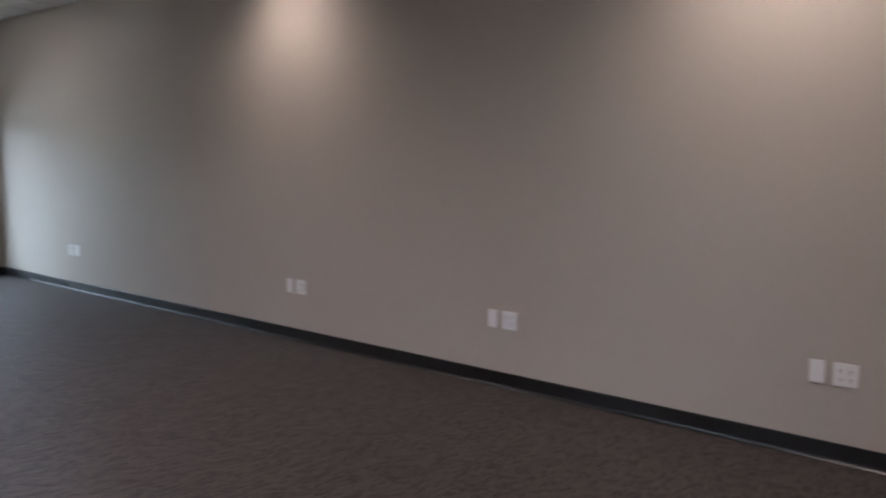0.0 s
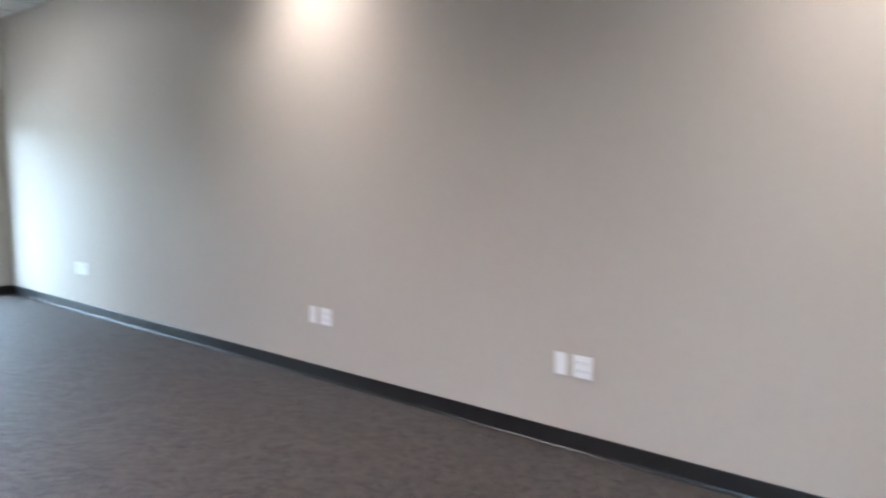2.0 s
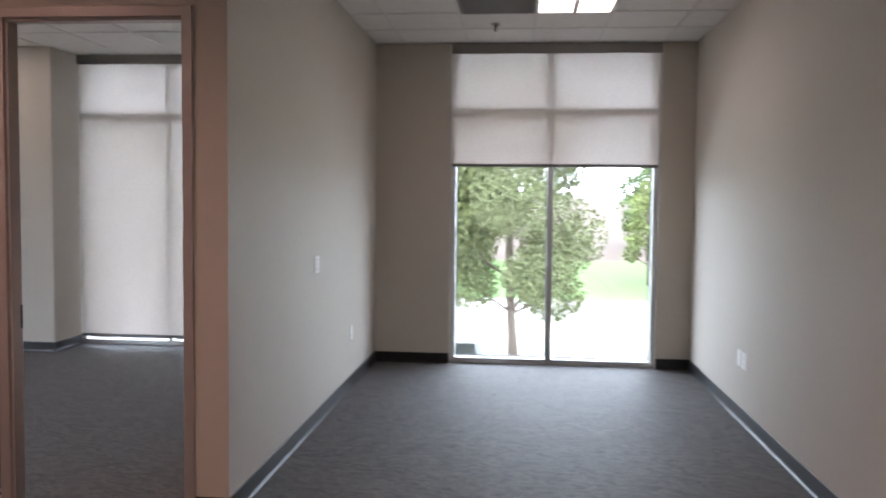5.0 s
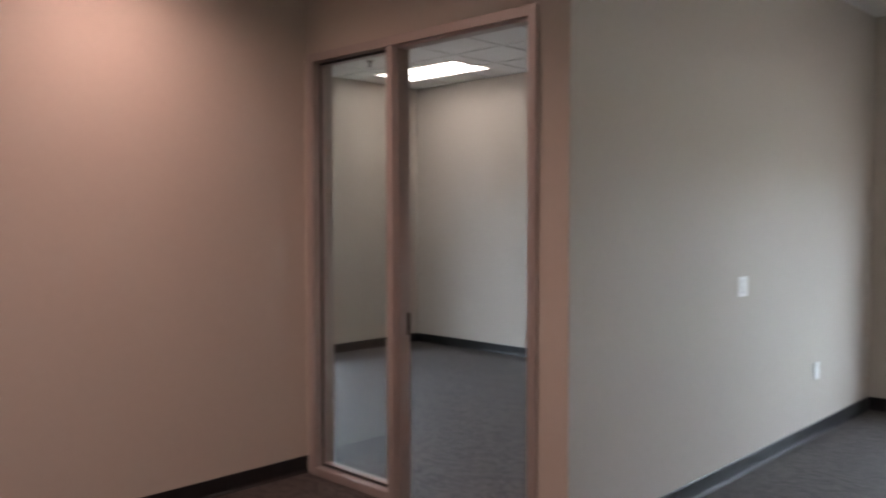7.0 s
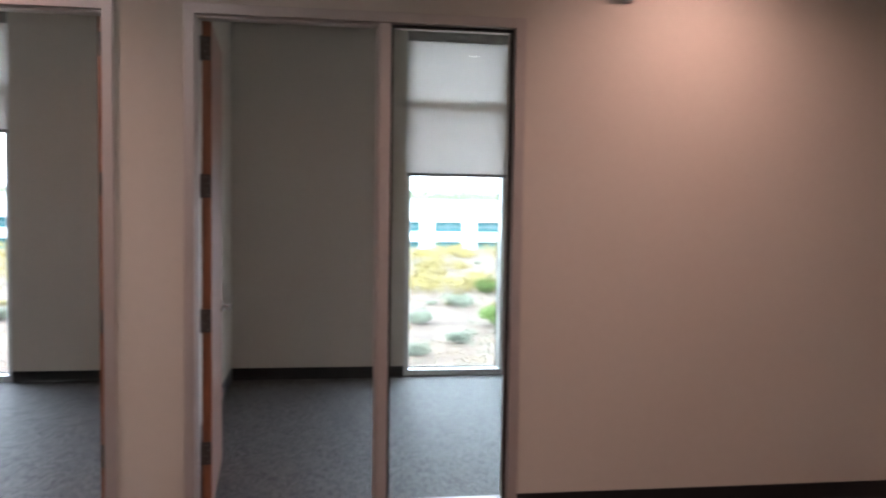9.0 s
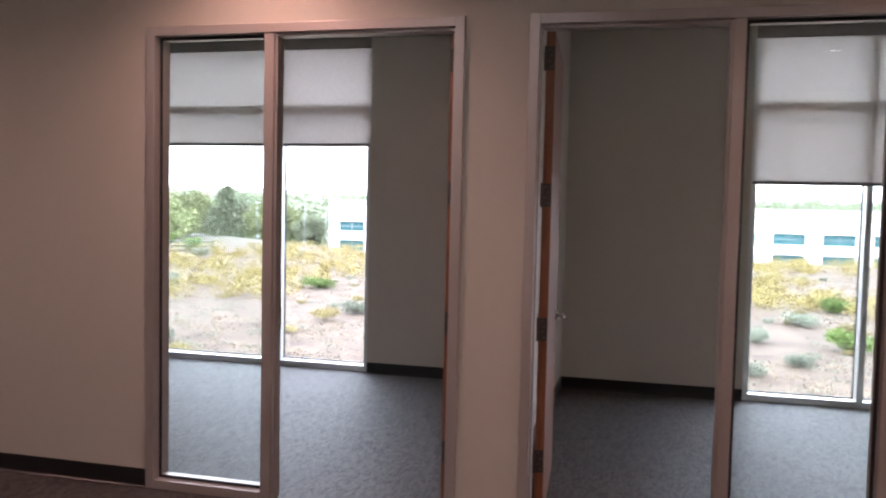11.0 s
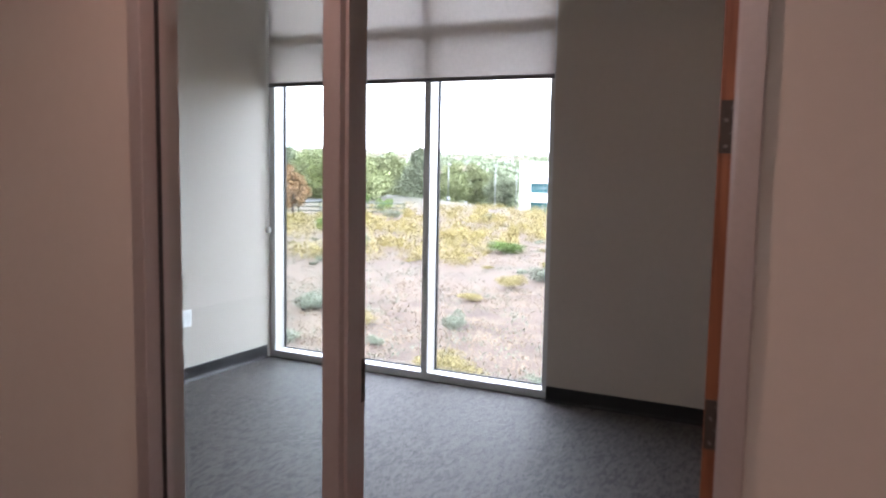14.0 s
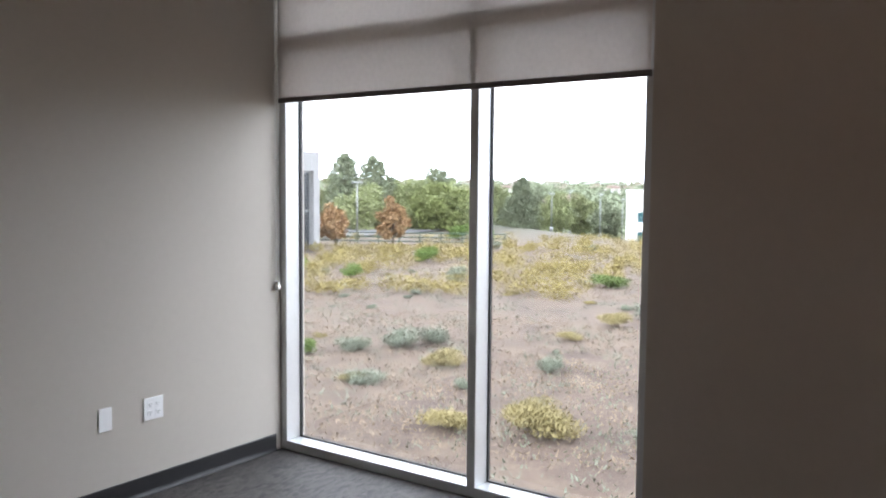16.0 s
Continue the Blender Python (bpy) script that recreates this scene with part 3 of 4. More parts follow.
def land_cover(m):
    """Past the field the ground turns to olive scrub; patches of straw litter on the soil."""
    nt = m.node_tree
    L = nt.links.new
    b = nt.nodes["Principled BSDF"]
    src = b.inputs["Base Color"].links[0].from_socket
    tc = nt.nodes.new("ShaderNodeTexCoord")
    ln = nt.nodes.new("ShaderNodeVectorMath")
    ln.operation = "LENGTH"
    L(tc.outputs["Object"], ln.inputs[0])
    mr = nt.nodes.new("ShaderNodeMapRange")
    mr.inputs["From Min"].default_value, mr.inputs["From Max"].default_value = 85, 130
    L(ln.outputs["Value"], mr.inputs["Value"])
    nz = nt.nodes.new("ShaderNodeTexNoise")
    nz.inputs["Scale"].default_value, nz.inputs["Detail"].default_value, nz.inputs["Roughness"].default_value = 0.9, 9, 0.75
    L(tc.outputs["Object"], nz.inputs["Vector"])
    cr = nt.nodes.new("ShaderNodeMapRange")
    cr.inputs["From Min"].default_value, cr.inputs["From Max"].default_value = 0.46, 0.62
    L(nz.outputs["Fac"], cr.inputs["Value"])
    m1 = nt.nodes.new("ShaderNodeMix")
    m1.data_type = "RGBA"
    m1.inputs[7].default_value = (0.118, 0.086, 0.060, 1)
    L(cr.outputs["Result"], m1.inputs["Factor"])
    L(src, m1.inputs[6])
    m2 = nt.nodes.new("ShaderNodeMix")
    m2.data_type = "RGBA"
    m2.inputs[7].default_value = (0.075, 0.08, 0.055, 1)
    L(mr.outputs["Result"], m2.inputs["Factor"])
    L(m1.outputs[2], m2.inputs[6])
    L(m2.outputs[2], b.inputs["Base Color"])


land_cover(SOIL)
ASPHALT = mat("asphalt_lot", (0.10, 0.10, 0.105), 0.9, var=0.15, scale=2)
CONCRETE = mat("pale_concrete_drive", (0.50, 0.48, 0.45), 0.85, var=0.1, scale=1.5, bump=0.2)
LAWN = mat("green_lawn", (0.075, 0.15, 0.03), 0.9, var=0.35, scale=3, bump=0.6, bump_scale=30)
BARK = mat("grey_brown_bark", (0.11, 0.085, 0.065), 0.9, var=0.3, scale=9, bump=0.6, bump_scale=30)
STUCCO = mat("white_stucco", (0.78, 0.77, 0.75), 0.85, var=0.05, scale=1)
DARKGLASS = mat("dark_car_glazing", (0.03, 0.035, 0.04), 0.15)
TEAL = mat("teal_tinted_glazing", (0.035, 0.12, 0.135), 0.12, var=0.15, scale=0.6)
ROOF = mat("clay_roof_tiles", (0.15, 0.105, 0.085), 0.85, var=0.25, scale=2)
STEEL = mat("painted_pole_steel", (0.30, 0.31, 0.31), 0.5, 0.3)
FENCE = mat("dark_green_fence_paint", (0.03, 0.07, 0.05), 0.6)


def leaf_mat(name, base, var=0.45, scale=1.2):
    m = mat(name, base, 0.75, var=var, scale=scale, spec=0.2)
    nt = m.node_tree
    b = nt.nodes["Principled BSDF"]
    oi = nt.nodes.new("ShaderNodeObjectInfo")
    hs = nt.nodes.new("ShaderNodeHueSaturation")
    mr = nt.nodes.new("ShaderNodeMapRange")
    mr.inputs["To Min"].default_value, mr.inputs["To Max"].default_value = 0.75, 1.25
    nt.links.new(oi.outputs["Random"], mr.inputs["Value"])
    nt.links.new(mr.outputs["Result"], hs.inputs["Value"])
    src = b.inputs["Base Color"].links[0].from_socket
    nt.links.new(src, hs.inputs["Color"])
    nt.links.new(hs.outputs["Color"], b.inputs["Base Color"])
    return m


GREEN = leaf_mat("green_leaves", (0.09, 0.125, 0.05))
DARKGREEN = leaf_mat("dark_green_leaves", (0.065, 0.085, 0.048))
# green lightened so the leaf colour itself carries the distance haze
HAZEHILLGREEN = leaf_mat("haze_muted_green_leaves", (0.175, 0.20, 0.13))
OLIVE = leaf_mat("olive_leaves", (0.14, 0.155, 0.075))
# paler still: haze over the far tree row, put into the colour
HAZEFARGREEN = leaf_mat("haze_paled_green_leaves", (0.215, 0.24, 0.115))
WILLOW = leaf_mat("light_green_leaves", (0.165, 0.19, 0.07))
ORANGE = leaf_mat("russet_leaves", (0.36, 0.225, 0.115))
SAGE = leaf_mat("grey_sage_leaves", (0.185, 0.205, 0.155))
YELLOW = leaf_mat("yellow_brush_leaves", (0.29, 0.235, 0.085))
STRAW = leaf_mat("yellow_olive_leaves", (0.22, 0.185, 0.085))
BRIGHT = leaf_mat("bright_green_leaves", (0.125, 0.19, 0.05))
DRY = leaf_mat("dry_grass_blades", (0.27, 0.21, 0.15))


def terrain(x, y):
    """Height of the ground: a level pad, dropping past the field, rising to far hills in the west."""
    d = math.hypot(x + 8, y + 8)
    west = max(0.0, min(1.0, (-x - 20) / 60.0))
    z = G
    z -= 4.5 * west * max(0.0, min(1.0, (d - 84 - 45 * max(0.0, min(1.0, (-y - 40) / 40.0))) / 40.0))
    if d > 200:
        z += west * (d - 200) * 0.0145 * (1 + 0.25 * math.sin(x * 0.006 + y * 0.009))
    if d < 84:
        z += 0.12 * noise.noise(Vector((x * 0.12, y * 0.12, 0))) * min(1.0, max(0.0, (-x - 9) / 4))
    if y > 38:
        z += min(6.0, (y - 38) * 0.10) * max(0.0, min(1.0, (x + 40) / 30))
    return z


def ground_sheet():
    bm = bmesh.new()
    radii = [0.5] + [9 * 1.085 ** k for k in range(64)]
    n = 120
    rings = []
    for r in radii:
        rings.append([bm.verts.new((-8 + r * math.cos(2 * math.pi * k / n), -8 + r * math.sin(2 * math.pi * k / n), terrain(-8 + r * math.cos(2 * math.pi * k / n), -8 + r * math.sin(2 * math.pi * k / n)))) for k in range(n)])
    for a, b in zip(rings, rings[1:]):
        for k in range(n):
            bm.faces.new((a[k], a[(k + 1) % n], b[(k + 1) % n], b[k]))
    bm.faces.new(rings[0])
    return structure(finish(bm, "ground", [SOIL], smooth=True), "dry brown soil field rising to distant hills", "ground")


ground_sheet()
structure(boxes("building_base", [((-8.38, -13.75, G - 0.3), (0.15, 0.3, -0.12))], STUCCO), "storey below the office floor", "wall")

structure(boxes("road", [((-60, 8.5, G - 0.2), (60, 35.0, G + 0.03))], CONCRETE), "pale concrete drive below the window", "road")
structure(boxes("kerb", [((-60, 35.0, G - 0.2), (60, 35.3, G + 0.16)), ((-60, 20.0, G - 0.2), (60, 20.2, G + 0.15))], CONCRETE), "concrete kerb along the lawn", "kerb")


def lawn(name, x0, x1, y0, y1, lift, label, cover=None, category="lawn"):
    bm = bmesh.new()
    nx, ny = 24, 10
    g = [[bm.verts.new((x0 + (x1 - x0) * i / nx, y0 + (y1 - y0) * j / ny, terrain(x0 + (x1 - x0) * i / nx, y0 + (y1 - y0) * j / ny) + lift)) for j in range(ny + 1)] for i in range(nx + 1)]
    for i in range(nx):
        for j in range(ny):
            bm.faces.new((g[i][j], g[i + 1][j], g[i + 1][j + 1], g[i][j + 1]))
    return structure(finish(bm, name, [cover or LAWN], smooth=True), label, category)


lawn("lawn", -60, 60, 35.3, 49, 0.14, "green lawn beyond the drive")
boxes_lawn = boxes("lawn_island", [((-0.6, 13.0, G + 0.03), (14, 17.8, G + 0.17))], LAWN, None, 0.05)
structure(boxes_lawn, "green grass island beside the drive", "lawn")
lawn("parking_lot", -96, -64, -110, -66, 0.15, "dark asphalt parking lot beside the field", ASPHALT, "pavement")


def leaf_cloud(centres, radii, count, size, droop=0.0, flat=1.0, up=0.0):
    """Vertices and quads of many small leaves scattered in shells round the centres."""
    n = len(centres)
    per = max(1, count // n)
    total = n * per
    rad = np.repeat(np.array(radii, float), per)
    v = RNG.normal(size=(total, 3))
    v /= np.linalg.norm(v, axis=1)[:, None]
    p = np.repeat(np.array(centres, float), per, axis=0) + v * (rad * (0.35 + 0.72 * RNG.random(total) ** 0.6))[:, None] * np.array([1, 1, flat])
    p[:, 2] -= droop * RNG.random(total) * rad
    s = (size * (0.5 + RNG.random(total)))[:, None]
    a = RNG.normal(size=(total, 3))
    a /= np.linalg.norm(a, axis=1)[:, None]
    b = np.cross(a, RNG.normal(size=(total, 3)))
    b /= np.linalg.norm(b, axis=1)[:, None]
    if droop > 0.3 or up:
        a = a * np.array([0.25, 0.25, 0]) + np.array([0, 0, -1.0]) if droop > 0.3 else a * np.array([0.8, 0.8, 0]) + np.array([0, 0, 0.7])
        b[:, 2] = 0
        b /= np.maximum(0.2, np.linalg.norm(b, axis=1))[:, None]
        q = (p - b * s * 0.22, p + b * s * 0.22, p + a * s + b * s * 0.08, p + a * s - b * s * 0.08)
    else:
        m = np.cross(a, b) * s * 0.15
        q = (p - a * s * 0.5, p + b * s * 0.33 + m, p + a * s * 0.5, p - b * s * 0.33 + m)
    verts = np.stack(q, axis=1).reshape(-1, 3).tolist()
    faces = np.arange(total * 4).reshape(-1, 4).tolist()
    return verts, faces


def mesh_object(name, verts, faces, material, parent=None):
    me = bpy.data.meshes.new(name)
    me.from_pydata(verts, [], faces)
    me.materials.append(material)
    ob = new(name, me)
    if parent:
        ob.parent = parent
    return ob


def tree(x, y, height, spread, material, count, leaf, label, style="broad", trunk_share=0.3, group="", trunk=None):
    root = tagged(new("tree"), label, "tree", group)
    root.location = (x, y, terrain(x, y) - 0.05)
    bm = bmesh.new()
    tr = trunk or height * 0.022
    th = height * trunk_share
    lean = RNG.normal(size=2) * 0.04 * height
    add_tube(bm, (0, 0, 0), (lean[0] * 0.4, lean[1] * 0.4, th), tr * 1.25, tr, 10)
    add_tube(bm, (lean[0] * 0.4, lean[1] * 0.4, th), (lean[0], lean[1], height * 0.88), tr, tr * 0.25, 8)
    centres, radii = [], []
    n = 16 if style == "broad" else 22
    for k in range(n):
        f = (k + 0.5) / n
        ang = k * 2.4 + RNG.random() * 0.8
        if style == "cone":
            z = height * (trunk_share + (1 - trunk_share) * f)
            rr = spread * (1.05 - f) ** 0.8 * (0.45 + 0.4 * RNG.random())
            cr = spread * (0.42 * (1.1 - f) + 0.1)
        else:
            z = height * (trunk_share + (0.95 - trunk_share) * f * (0.8 + 0.2 * RNG.random()))
            rr = spread * math.sqrt(max(0.08, 1 - (2 * f - 0.8) ** 2)) * (0.35 + 0.5 * RNG.random())
            cr = spread * (0.26 + 0.16 * RNG.random())
        c = (rr * math.cos(ang) + lean[0] * f, rr * math.sin(ang) + lean[1] * f, z)
        centres.append(c)
        radii.append(cr)
        z0 = max(th * 0.8, z - rr * 0.7)
        add_tube(bm, (lean[0] * z0 / height, lean[1] * z0 / height, z0), c, tr * 0.42, tr * 0.1, 6, False)
    finish(bm, "trunk", [BARK], root, True)
    v, fc = leaf_cloud(centres, radii, count, leaf, 0.9 if style == "weeping" else 0.1, 0.85)
    mesh_object("foliage", v, fc, material, root)
    return root


# trees north of the drive
tree(-5.0, 19.8, 9.4, 4.0, WILLOW, 26000, 0.15, "light green weeping tree by the drive", "weeping", 0.42, trunk=0.12)
tree(-1.75, 18.5, 10.5, 3.6, OLIVE, 40000, 0.12, "dark green broad tree beside the drive", "broad", 0.2, trunk=0.14)
tree(6.0, 41.0, 6.6, 1.9, WILLOW, 3600, 0.2, "green tree on the far lawn", "broad", 0.25)
tree(-13, 44.0, 9.0, 3.6, GREEN, 4000, 0.35, "green tree on the far lawn", "broad", 0.25)
tree(-7, 52.0, 9.5, 4.0, DARKGREEN, 4000, 0.35, "dark green tree behind the lawn", "broad", 0.2)
tree(9, 56.0, 8.0, 3.4, GREEN, 3000, 0.35, "green tree behind the lawn", "broad", 0.2)
tree(-20, 30.0, 9.5, 4.0, WILLOW, 4000, 0.35, "light green tree beyond the drive", "broad", 0.25)

# row of trees past the field, most in the haze-lightened greens
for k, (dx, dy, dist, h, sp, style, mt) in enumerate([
    (-0.752, -0.658, 112, 12.0, 4.2, "cone", HAZEHILLGREEN), (-0.774, -0.632, 108, 11.5, 4.0, "cone", HAZEHILLGREEN), (-0.738, -0.675, 116, 9.0, 4.0, "broad", HAZEFARGREEN),
    (-0.790, -0.613, 112, 8.5, 4.5, "broad", HAZEFARGREEN), (-0.806, -0.592, 106, 8.0, 4.5, "broad", HAZEFARGREEN), (-0.8234, -0.567, 116, 10.5, 3.8, "broad", HAZEHILLGREEN), (-0.818, -0.575, 104, 7.5, 4.4, "broad", WILLOW),
    (-0.835, -0.550, 105, 7.5, 4.6, "broad", HAZEFARGREEN), (-0.763, -0.646, 104, 7.0, 4.0, "broad", HAZEFARGREEN), (-0.845, -0.535, 112, 7.0, 3.6, "broad", HAZEFARGREEN),
    (-0.872, -0.490, 118, 7.0, 3.0, "cone", HAZEHILLGREEN), (-0.893, -0.450, 130, 6.5, 3.4, "broad", HAZEFARGREEN), (-0.905, -0.425, 135, 7.0, 3.4, "broad", HAZEFARGREEN), (-0.918, -0.396, 128, 5.5, 3.0, "broad", HAZEHILLGREEN),
    (-0.858, -0.513, 140, 7.5, 4.0, "broad", HAZEFARGREEN), (-0.882, -0.471, 150, 8.0, 4.0, "broad", HAZEHILLGREEN), (-0.70, -0.714, 110, 8.0, 4.0, "broad", HAZEFARGREEN)]):
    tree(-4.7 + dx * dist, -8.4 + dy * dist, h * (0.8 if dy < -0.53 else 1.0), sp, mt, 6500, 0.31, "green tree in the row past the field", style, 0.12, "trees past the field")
for dx, dy, dist, h in ((-0.742, -0.670, 76, 3.7), (-0.787, -0.617, 74, 4.7)):
    tree(-4.7 + dx * dist, -8.4 + dy * dist, h, 1.7, ORANGE, 1800, 0.3, "small russet-leaved tree beside the parking lot", "broad", 0.25, "russet trees by the lot")


# shrubs of the field
def shrub(name, material, width, height, count, leaf, label, group, up=True):
    root = tagged(new(name), label, "shrub", group)
    n = 9
    centres = [(width * 0.32 * math.cos(k * 2.4) * (0.3 + 0.7 * RNG.random()), width * 0.32 * math.sin(k * 2.4) * (0.3 + 0.7 * RNG.random()), height * (0.22 + 0.36 * RNG.random())) for k in range(n)]
    v, fc = leaf_cloud(centres, [width * 0.24] * n, count, leaf, 0.0, height / width * 0.8, 1.0 if up else 0.0)
    v = [(a, b, max(c, 0.0)) for a, b, c in v]
    mesh_object("foliage", v, fc, material, root)
    bm = bmesh.new()
    for k in range(6):
        add_tube(bm, (0.03 * math.cos(k), 0.03 * math.sin(k), -0.05), (centres[k][0] * 0.8, centres[k][1] * 0.8, centres[k][2]), 0.016, 0.006, 5, False)
    finish(bm, "stem", [BARK], root)
    return root


KINDS = {
    "sage": [shrub("sage_shrub", SAGE, 1.1, 0.75, 2300, 0.055, "grey-green sagebrush on dry soil", "sage shrubs in the field") for _ in range(2)],
    "yellow": [shrub("yellow_shrub", STRAW, 1.5, 0.75, 2600, 0.055, "yellow flowering brush on dry soil", "yellow shrubs in the field") for _ in range(2)],
    "green": [shrub("green_shrub", BRIGHT, 1.6, 1.25, 2000, 0.09, "bright green rounded shrub on dry soil", "green shrubs in the field", False) for _ in range(2)],
}
USED = set()


def put_shrub(kind, x, y, s, flat=1.0):
    src = KINDS[kind][int(RNG.integers(0, 2))]
    m = pose(x, y, terrain(x, y) - 0.03, 0, 0, RNG.random() * 360)
    if src not in USED:
        USED.add(src)
        ob = src
        ob.matrix_world = m
    else:
        ob = copy_thing(src, m)
    ob.scale = (s, s, s * flat)


for kind, x, y, s, fl in [
    ("green", -51.8, -42.4, 1.15, 1.15), ("green", -40.4, -39.4, 0.85, 1.1), ("green", -46.2, -26.0, 1.5, 0.5), ("sage", -25.6, -19.0, 0.85, 1.1), ("sage", -21.5, -22.5, 1.1, 0.6),
    ("sage", -25.9, -24.6, 1.3, 0.9), ("sage", -24.6, -25.6, 1.1, 0.9), ("sage", -27.0, -24.2, 1.2, 0.9), ("yellow", -34.0, -20.6, 1.0, 1.1), ("sage", -36.5, -20.2, 1.4, 0.9), ("green", -23.4, -26.6, 0.6, 1.0),
    ("yellow", -19.3, -18.3, 1.0, 0.9), ("yellow", -20.2, -16.4, 1.3, 1.0), ("yellow", -24.5, -22.0, 1.0, 0.9), ("sage", -42.6, -33.6, 1.3, 1.5), ("green", -40.9, -44.3, 0.9, 1.2), ("yellow", -21.0, -17.2, 1.0, 0.9),
    ("sage", -35.0, -3.0, 1.3, 0.9), ("sage", -30.0, -2.2, 1.1, 0.9), ("green", -34.2, 0.2, 1.2, 0.75), ("sage", -40.7, -0.5, 1.6, 0.8), ("yellow", -38.0, 1.0, 1.2, 0.9), ("sage", -33.0, -4.6, 1.1, 0.9),
    ("sage", -28.0, -4.0, 1.0, 0.8), ("sage", -22.5, -20.0, 0.6, 0.9), ("sage", -21.0, -14.5, 0.6, 0.9), ("sage", -26.5, -15.2, 0.6, 0.9), ("green", -46.0, 2.0, 1.1, 0.8), ("yellow", -62.8, 0.7, 1.6, 0.8),
    ("green", -75.0, -55.0, 1.5, 1.2), ("green", -72.0, -50.0, 1.2, 1.2), ("sage", -66.0, -45.5, 1.6, 1.0), ("sage", -70.0, -38.0, 1.4, 0.9)]:
    put_shrub(kind, x, y, s, fl)
for _ in range(100):
    a, d = math.radians(160 + 85 * RNG.random()), 14 + 48 * RNG.random() ** 0.8
    x, y = -8 + d * math.cos(a), -8 + d * math.sin(a)
    put_shrub("sage" if RNG.random() < 0.55 else "yellow", x, y, 0.3 + 0.45 * RNG.random(), 0.8)


def brush_band():
    """The dense yellow brush across the far half of the field."""
    centres, radii = [], []
    for _ in range(1250):
        a, d = math.radians(150 + 100 * RNG.random()), 37 + 48 * RNG.random() ** 0.9
        x, y = -8 + d * math.cos(a), -8 + d * math.sin(a)
        if noise.noise(Vector((x * 0.07, y * 0.07, 3))) < -0.2 or x > -12:
            continue
        w = 0.7 + 1.0 * RNG.random()
        for _k in range(3):
            centres.append((x + w * 0.4 * RNG.normal(), y + w * 0.4 * RNG.normal(), terrain(x, y) + 0.28))
            radii.append(w * 0.55)
    v, fc = leaf_cloud(centres, radii, len(centres) * 64, 0.125, 0.0, 0.62, 1.0)
    return tagged(mesh_object("yellow_brush", v, fc, YELLOW), "low yellow-green brush covering the far field", "brush", kind="stuff")


brush_band()


def tufts(name, material, number, size, seed, label):
    centres = []
    for _ in range(number):
        a, d = math.radians(150 + 100 * RNG.random()), 8 + 56 * RNG.random() ** 0.75
        x, y = -8 + d * math.cos(a), -8 + d * math.sin(a)
        if x > -9.5 or noise.noise(Vector((x * 0.15, y * 0.15, seed))) < -0.2:
            continue
        centres.append((x, y, terrain(x, y) + 0.03))
    v, fc = leaf_cloud(centres, [0.42] * len(centres), len(centres) * 11, size, 0.0, 0.16, 1.0)
    return tagged(mesh_object(name, v, fc, material), label, "grass", kind="stuff")


tufts("dry_grass", DRY, 12000, 0.07, 9, "sparse dry straw-coloured grass tufts on soil")
tufts("low_weeds", SAGE, 5000, 0.08, 21, "scattered low grey-green weeds on soil")


# ---- buildings ----
def office_building(x, y0, y1, depth, z0, z1, label):
    root = tagged(new("office_building"), label, "building")
    root.location = (x, y0, z0)
    h, w = z1 - z0, y1 - y0
    rows = [(z1 - 4.2, z1 - 2.75), (z1 - 7.3, z1 - 5.5)]
    y, spans = 1.6, []
    while y + 4.0 < w:
        spans.append((y, y + 3.9))
        y += 6.0
    items, at = [], 0.0
    for s, e in spans:
        items.append(((-0.4, at, 0), (0, s, h)))
        zs = sorted((a - z0, b - z0) for a, b in rows)
        z = 0
        for a, b in zs:
            items.append(((-0.4, s, z), (0, e, a)))
            z = b
        items.append(((-0.4, s, z), (0, e, h)))
        at = e
    items.append(((-0.4, at, 0), (0, w, h)))
    items.append(((-depth, 0, 0), (-0.4, w, h - 0.3)))
    boxes("wall", items, STUCCO, root)
    boxes("parapet", [((-depth, -0.1, h), (0.1, w + 0.1, h + 0.35))], STUCCO, root)
    for s, e in spans:
        for a, b in rows:
            boxes("window", [((-0.34, s + 0.06, a - z0 + 0.06), (-0.28, e - 0.06, b - z0 - 0.06))], TEAL, root)
            boxes("window_mullion", [((-0.28, (s + e) / 2 - 0.05, a - z0), (-0.2, (s + e) / 2 + 0.05, b - z0)), ((-0.28, s, (a + b) / 2 - z0 - 0.04), (-0.21, e, (a + b) / 2 - z0 + 0.04))], STEEL, root)
    return root


office_building(-115, -53.2, 58, 30, -8.5, 1.35, "long white stucco office building with teal windows")


def corner_building():
    root = tagged(new("glazed_building"), "pale concrete building with tall dark glazing", "building")
    root.location = (-56, -57, G)
    boxes("wall", [((0, -28, 0), (16, 0, 8.2)), ((0.7, 0, 6.6), (16, 0.5, 8.2)), ((0, 0, 0), (0.7, 0.5, 8.2))], mat("grey_concrete_wall", (0.3, 0.3, 0.3), 0.85), root)
    for k in range(4):
        for z in (0.2, 3.4):
            boxes("window", [((0.9 + k * 3.4, 0.05, z), (4.0 + k * 3.4, 0.12, z + 3.0))], DARKGLASS, root)
            boxes("window_frame", [((0.8 + k * 3.4, 0.02, z), (0.9 + k * 3.4, 0.2, z + 3.1)), ((0.9 + k * 3.4, 0.02, z + 3.0), (4.0 + k * 3.4, 0.2, z + 3.1))], STEEL, root)


corner_building()


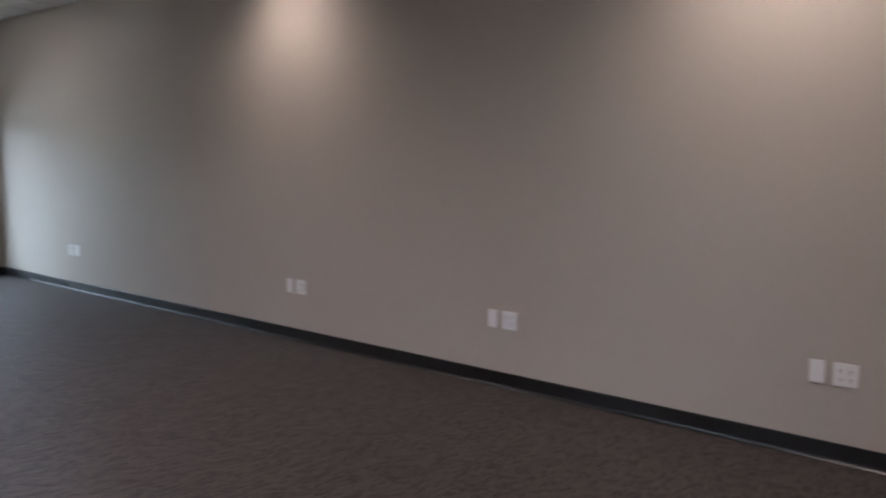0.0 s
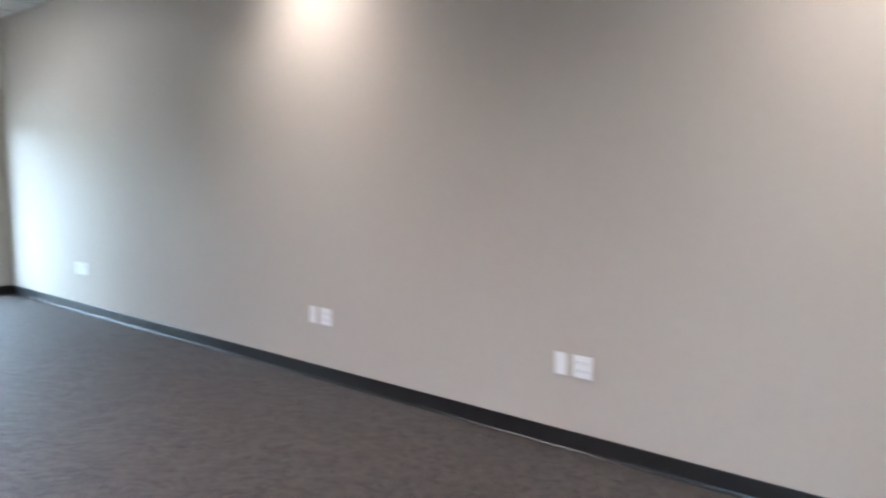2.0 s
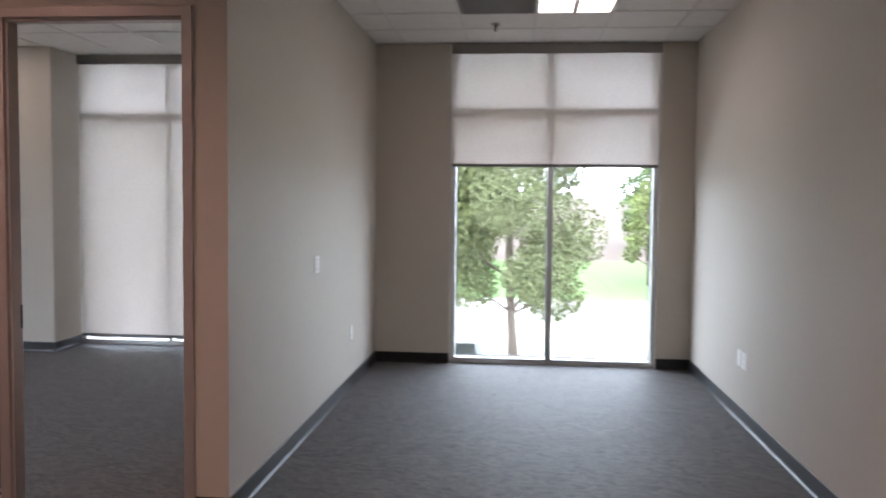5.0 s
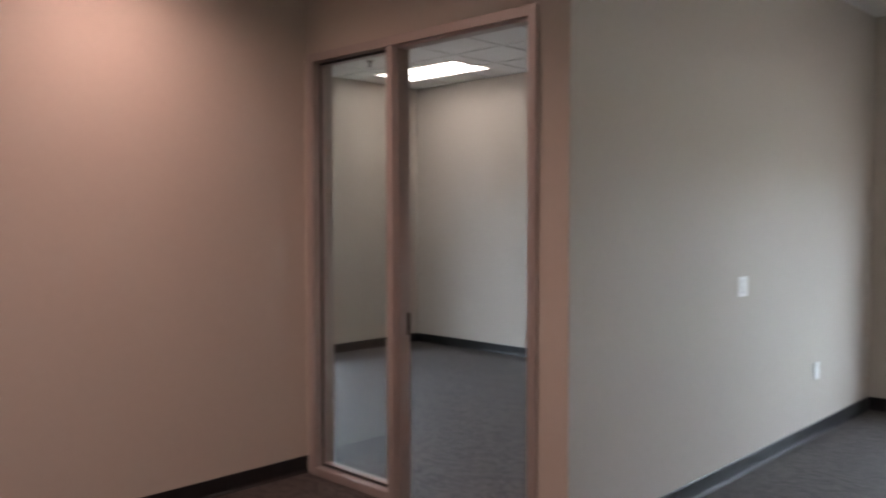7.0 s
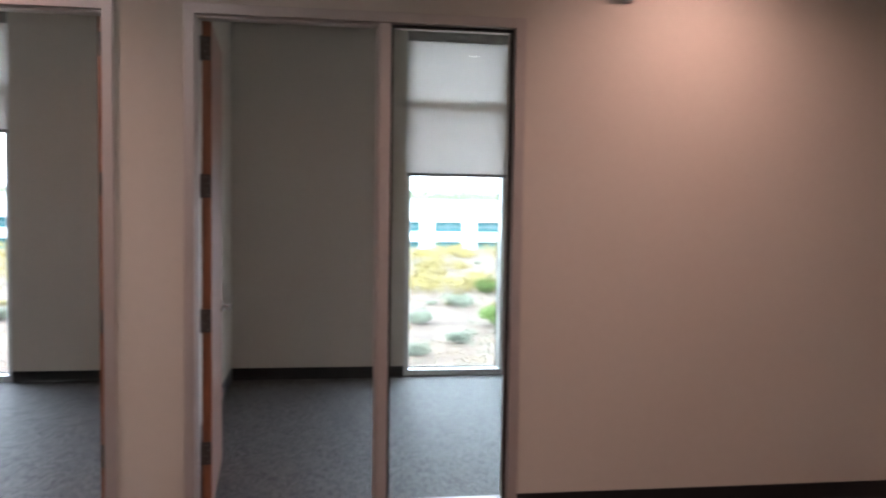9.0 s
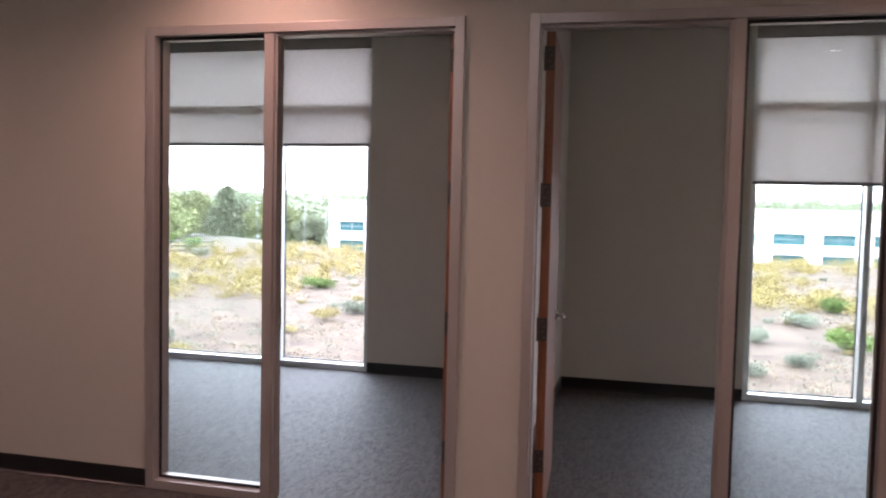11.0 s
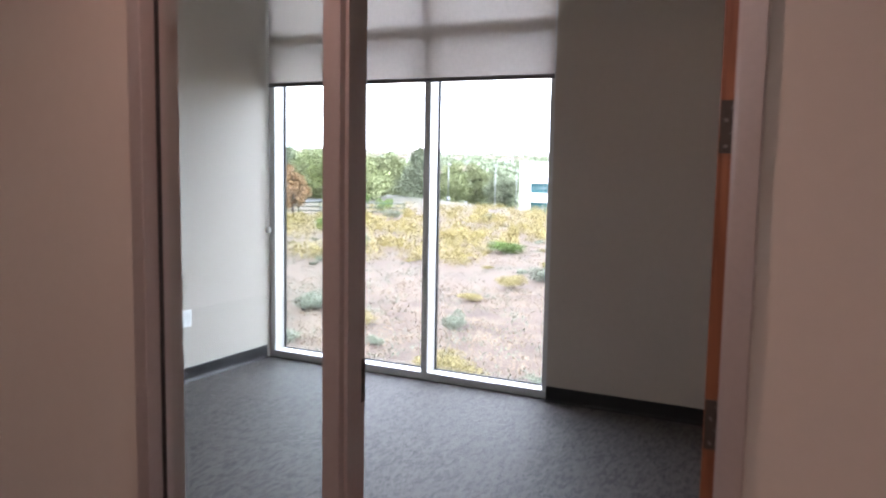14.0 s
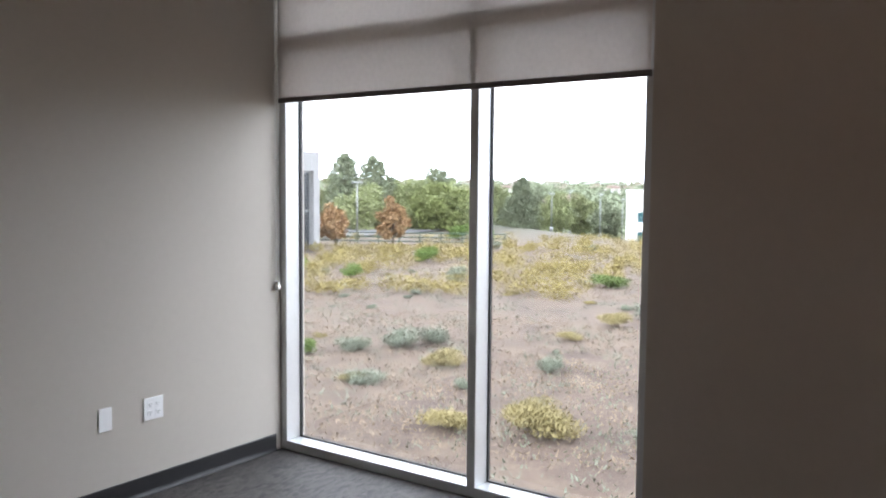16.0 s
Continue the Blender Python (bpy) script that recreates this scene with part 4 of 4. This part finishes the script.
def street_lamp(x, y, h):
    root = tagged(new("street_lamp"), "tall grey parking lot lamp post", "lamp post", "lamp posts")
    root.location = (x, y, terrain(x, y))
    bm = bmesh.new()
    add_tube(bm, (0, 0, 0), (0, 0, 0.7), 0.25, 0.25, 12)
    add_tube(bm, (0, 0, 0.7), (0, 0, h), 0.09, 0.06, 8)
    finish(bm, "pole", [STEEL], root, True)
    boxes("lamp_head", [((-0.75, -0.15, h - 0.1), (0.75, 0.15, h + 0.08))], STEEL, root, 0.04)


street_lamp(-69, -63.5, 5.8)
for dx, dy, d, h in ((-0.915, -0.404, 125, 6.5), (-0.900, -0.436, 150, 8.0), (-0.925, -0.380, 140, 7.0), (-0.89, -0.456, 120, 5.5)):
    street_lamp(-4.7 + dx * d, -8.4 + dy * d, h)


def rail_fence():
    root = tagged(new("field_fence"), "dark green rail fence along the field edge", "fence")
    root.location = (-62.5, -63.0, G - 0.1)
    d = Vector((-0.46, 0.88, 0)).normalized()
    bm = bmesh.new()
    for z in (0.35, 0.75, 1.15):
        add_tube(bm, (0, 0, z), d * 18 + Vector((0, 0, z)), 0.05, 0.05, 6)
    finish(bm, "rail", [FENCE], root)
    for k in range(10):
        bm = bmesh.new()
        add_tube(bm, d * (k * 2.0) + Vector((0, 0, -0.6)), d * (k * 2.0) + Vector((0, 0, 1.25)), 0.06, 0.06, 6)
        finish(bm, "post", [FENCE], root)


rail_fence()


def house():
    root = tagged(new("house"), "small cream hillside house with tiled roof", "house", "houses on the hillside")
    w, d, h = 12.0, 8.0, 4.5
    boxes("wall", [((-w / 2, -d / 2, -3), (w / 2, d / 2, h))], mat("cream_stucco", (0.68, 0.66, 0.62), 0.85), root)
    bm = bmesh.new()
    o = 0.5
    a = [bm.verts.new(p) for p in ((-w / 2 - o, -d / 2 - o, h), (w / 2 + o, -d / 2 - o, h), (w / 2 + o, d / 2 + o, h), (-w / 2 - o, d / 2 + o, h))]
    r = [bm.verts.new((-w / 2 + 2, 0, h + 2.2)), bm.verts.new((w / 2 - 2, 0, h + 2.2))]
    for q in ((a[0], a[1], r[1], r[0]), (a[2], a[3], r[0], r[1]), (a[1], a[2], r[1]), (a[3], a[0], r[0]), (a[3], a[2], a[1], a[0])):
        bm.faces.new(q)
    finish(bm, "roof", [ROOF], root)
    for x in (-4, -1, 2.5):
        boxes("window", [((x, d / 2 + 0.02, 1.2), (x + 1.6, d / 2 + 0.1, 2.6))], TEAL, root)
    return root


src = house()
placed = 0
for k in range(110):
    a, d = math.radians(186 + 44 * RNG.random()), 240 + 900 * RNG.random()
    x, y = -8 + d * math.cos(a), -8 + d * math.sin(a)
    m = pose(x, y, terrain(x, y), 0, 0, math.degrees(a) + 90 + 50 * (RNG.random() - 0.5))
    if placed == 0:
        src.matrix_world = m
    else:
        copy_thing(src, m)
    placed += 1


def far_woods():
    centres, radii = [], []
    for _ in range(3600):
        a, d = math.radians(165 + 75 * RNG.random()), 150 + 1150 * RNG.random() ** 1.1
        x, y = -8 + d * math.cos(a), -8 + d * math.sin(a)
        if -118 > x > -160 and -60 < y < 70:
            continue
        h = 2.6 + 4.2 * RNG.random() + d * 0.004
        z = terrain(x, y)
        for _k in range(3):
            centres.append((x + h * 0.4 * RNG.normal(), y + h * 0.4 * RNG.normal(), z + h * 0.5 * RNG.random() + 0.5))
            radii.append(h * 0.5)
    # no air haze here; the pale leaf green imitates it
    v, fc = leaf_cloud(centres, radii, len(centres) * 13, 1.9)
    return tagged(mesh_object("hillside_woods", v, fc, HAZEHILLGREEN), "haze-muted green trees scattered over distant hills", "woods", kind="stuff")


far_woods()


def car(x, y, turn):
    root = tagged(new("car"), "dark grey parked car on the drive", "car")
    root.matrix_world = pose(x, y, G + 0.03, 0, 0, turn)
    paint = mat("dark_grey_car_paint", (0.012, 0.013, 0.015), 0.3, 0.0, var=0.05, spec=0.25)
    prof = [(-2.2, 0.35), (-2.25, 0.75), (-2.1, 0.92), (-1.2, 1.0), (-0.45, 1.42), (0.9, 1.45), (1.7, 1.05), (2.15, 0.98), (2.25, 0.7), (2.2, 0.35)]
    bm = bmesh.new()
    rings = []
    for sx in (-0.88, -0.62, 0.62, 0.88):
        k = 0.97 if abs(sx) > 0.7 else 1.0
        rings.append([bm.verts.new((sx * (0.86 if z > 1.05 and abs(sx) > 0.7 else 1), py, z * (k if z > 0.6 else 1))) for py, z in prof])
    for a, b in zip(rings, rings[1:]):
        for i in range(len(prof)):
            bm.faces.new((a[i], a[(i + 1) % len(prof)], b[(i + 1) % len(prof)], b[i]))
    bm.faces.new(rings[0])
    bm.faces.new(rings[-1][::-1])
    finish(bm, "body", [paint], root)
    bm = bmesh.new()
    for py0, z0, py1, z1 in ((-1.12, 1.06, -0.52, 1.41), (0.98, 1.43, 1.62, 1.11)):
        q = [bm.verts.new(p) for p in ((-0.6, py0, z0 + 0.015), (0.6, py0, z0 + 0.015), (0.6, py1, z1 + 0.015), (-0.6, py1, z1 + 0.015))]
        bm.faces.new(q)
    finish(bm, "windscreen", [DARKGLASS], root)
    for sx in (-0.86, 0.86):
        for py in (-1.4, 1.4):
            bm = bmesh.new()
            add_tube(bm, (sx - 0.1, py, 0.32), (sx + 0.1, py, 0.32), 0.32, 0.32, 20)
            finish(bm, "tyre", [GASKET], root, True)


car(-3.3, 12.6, 4)
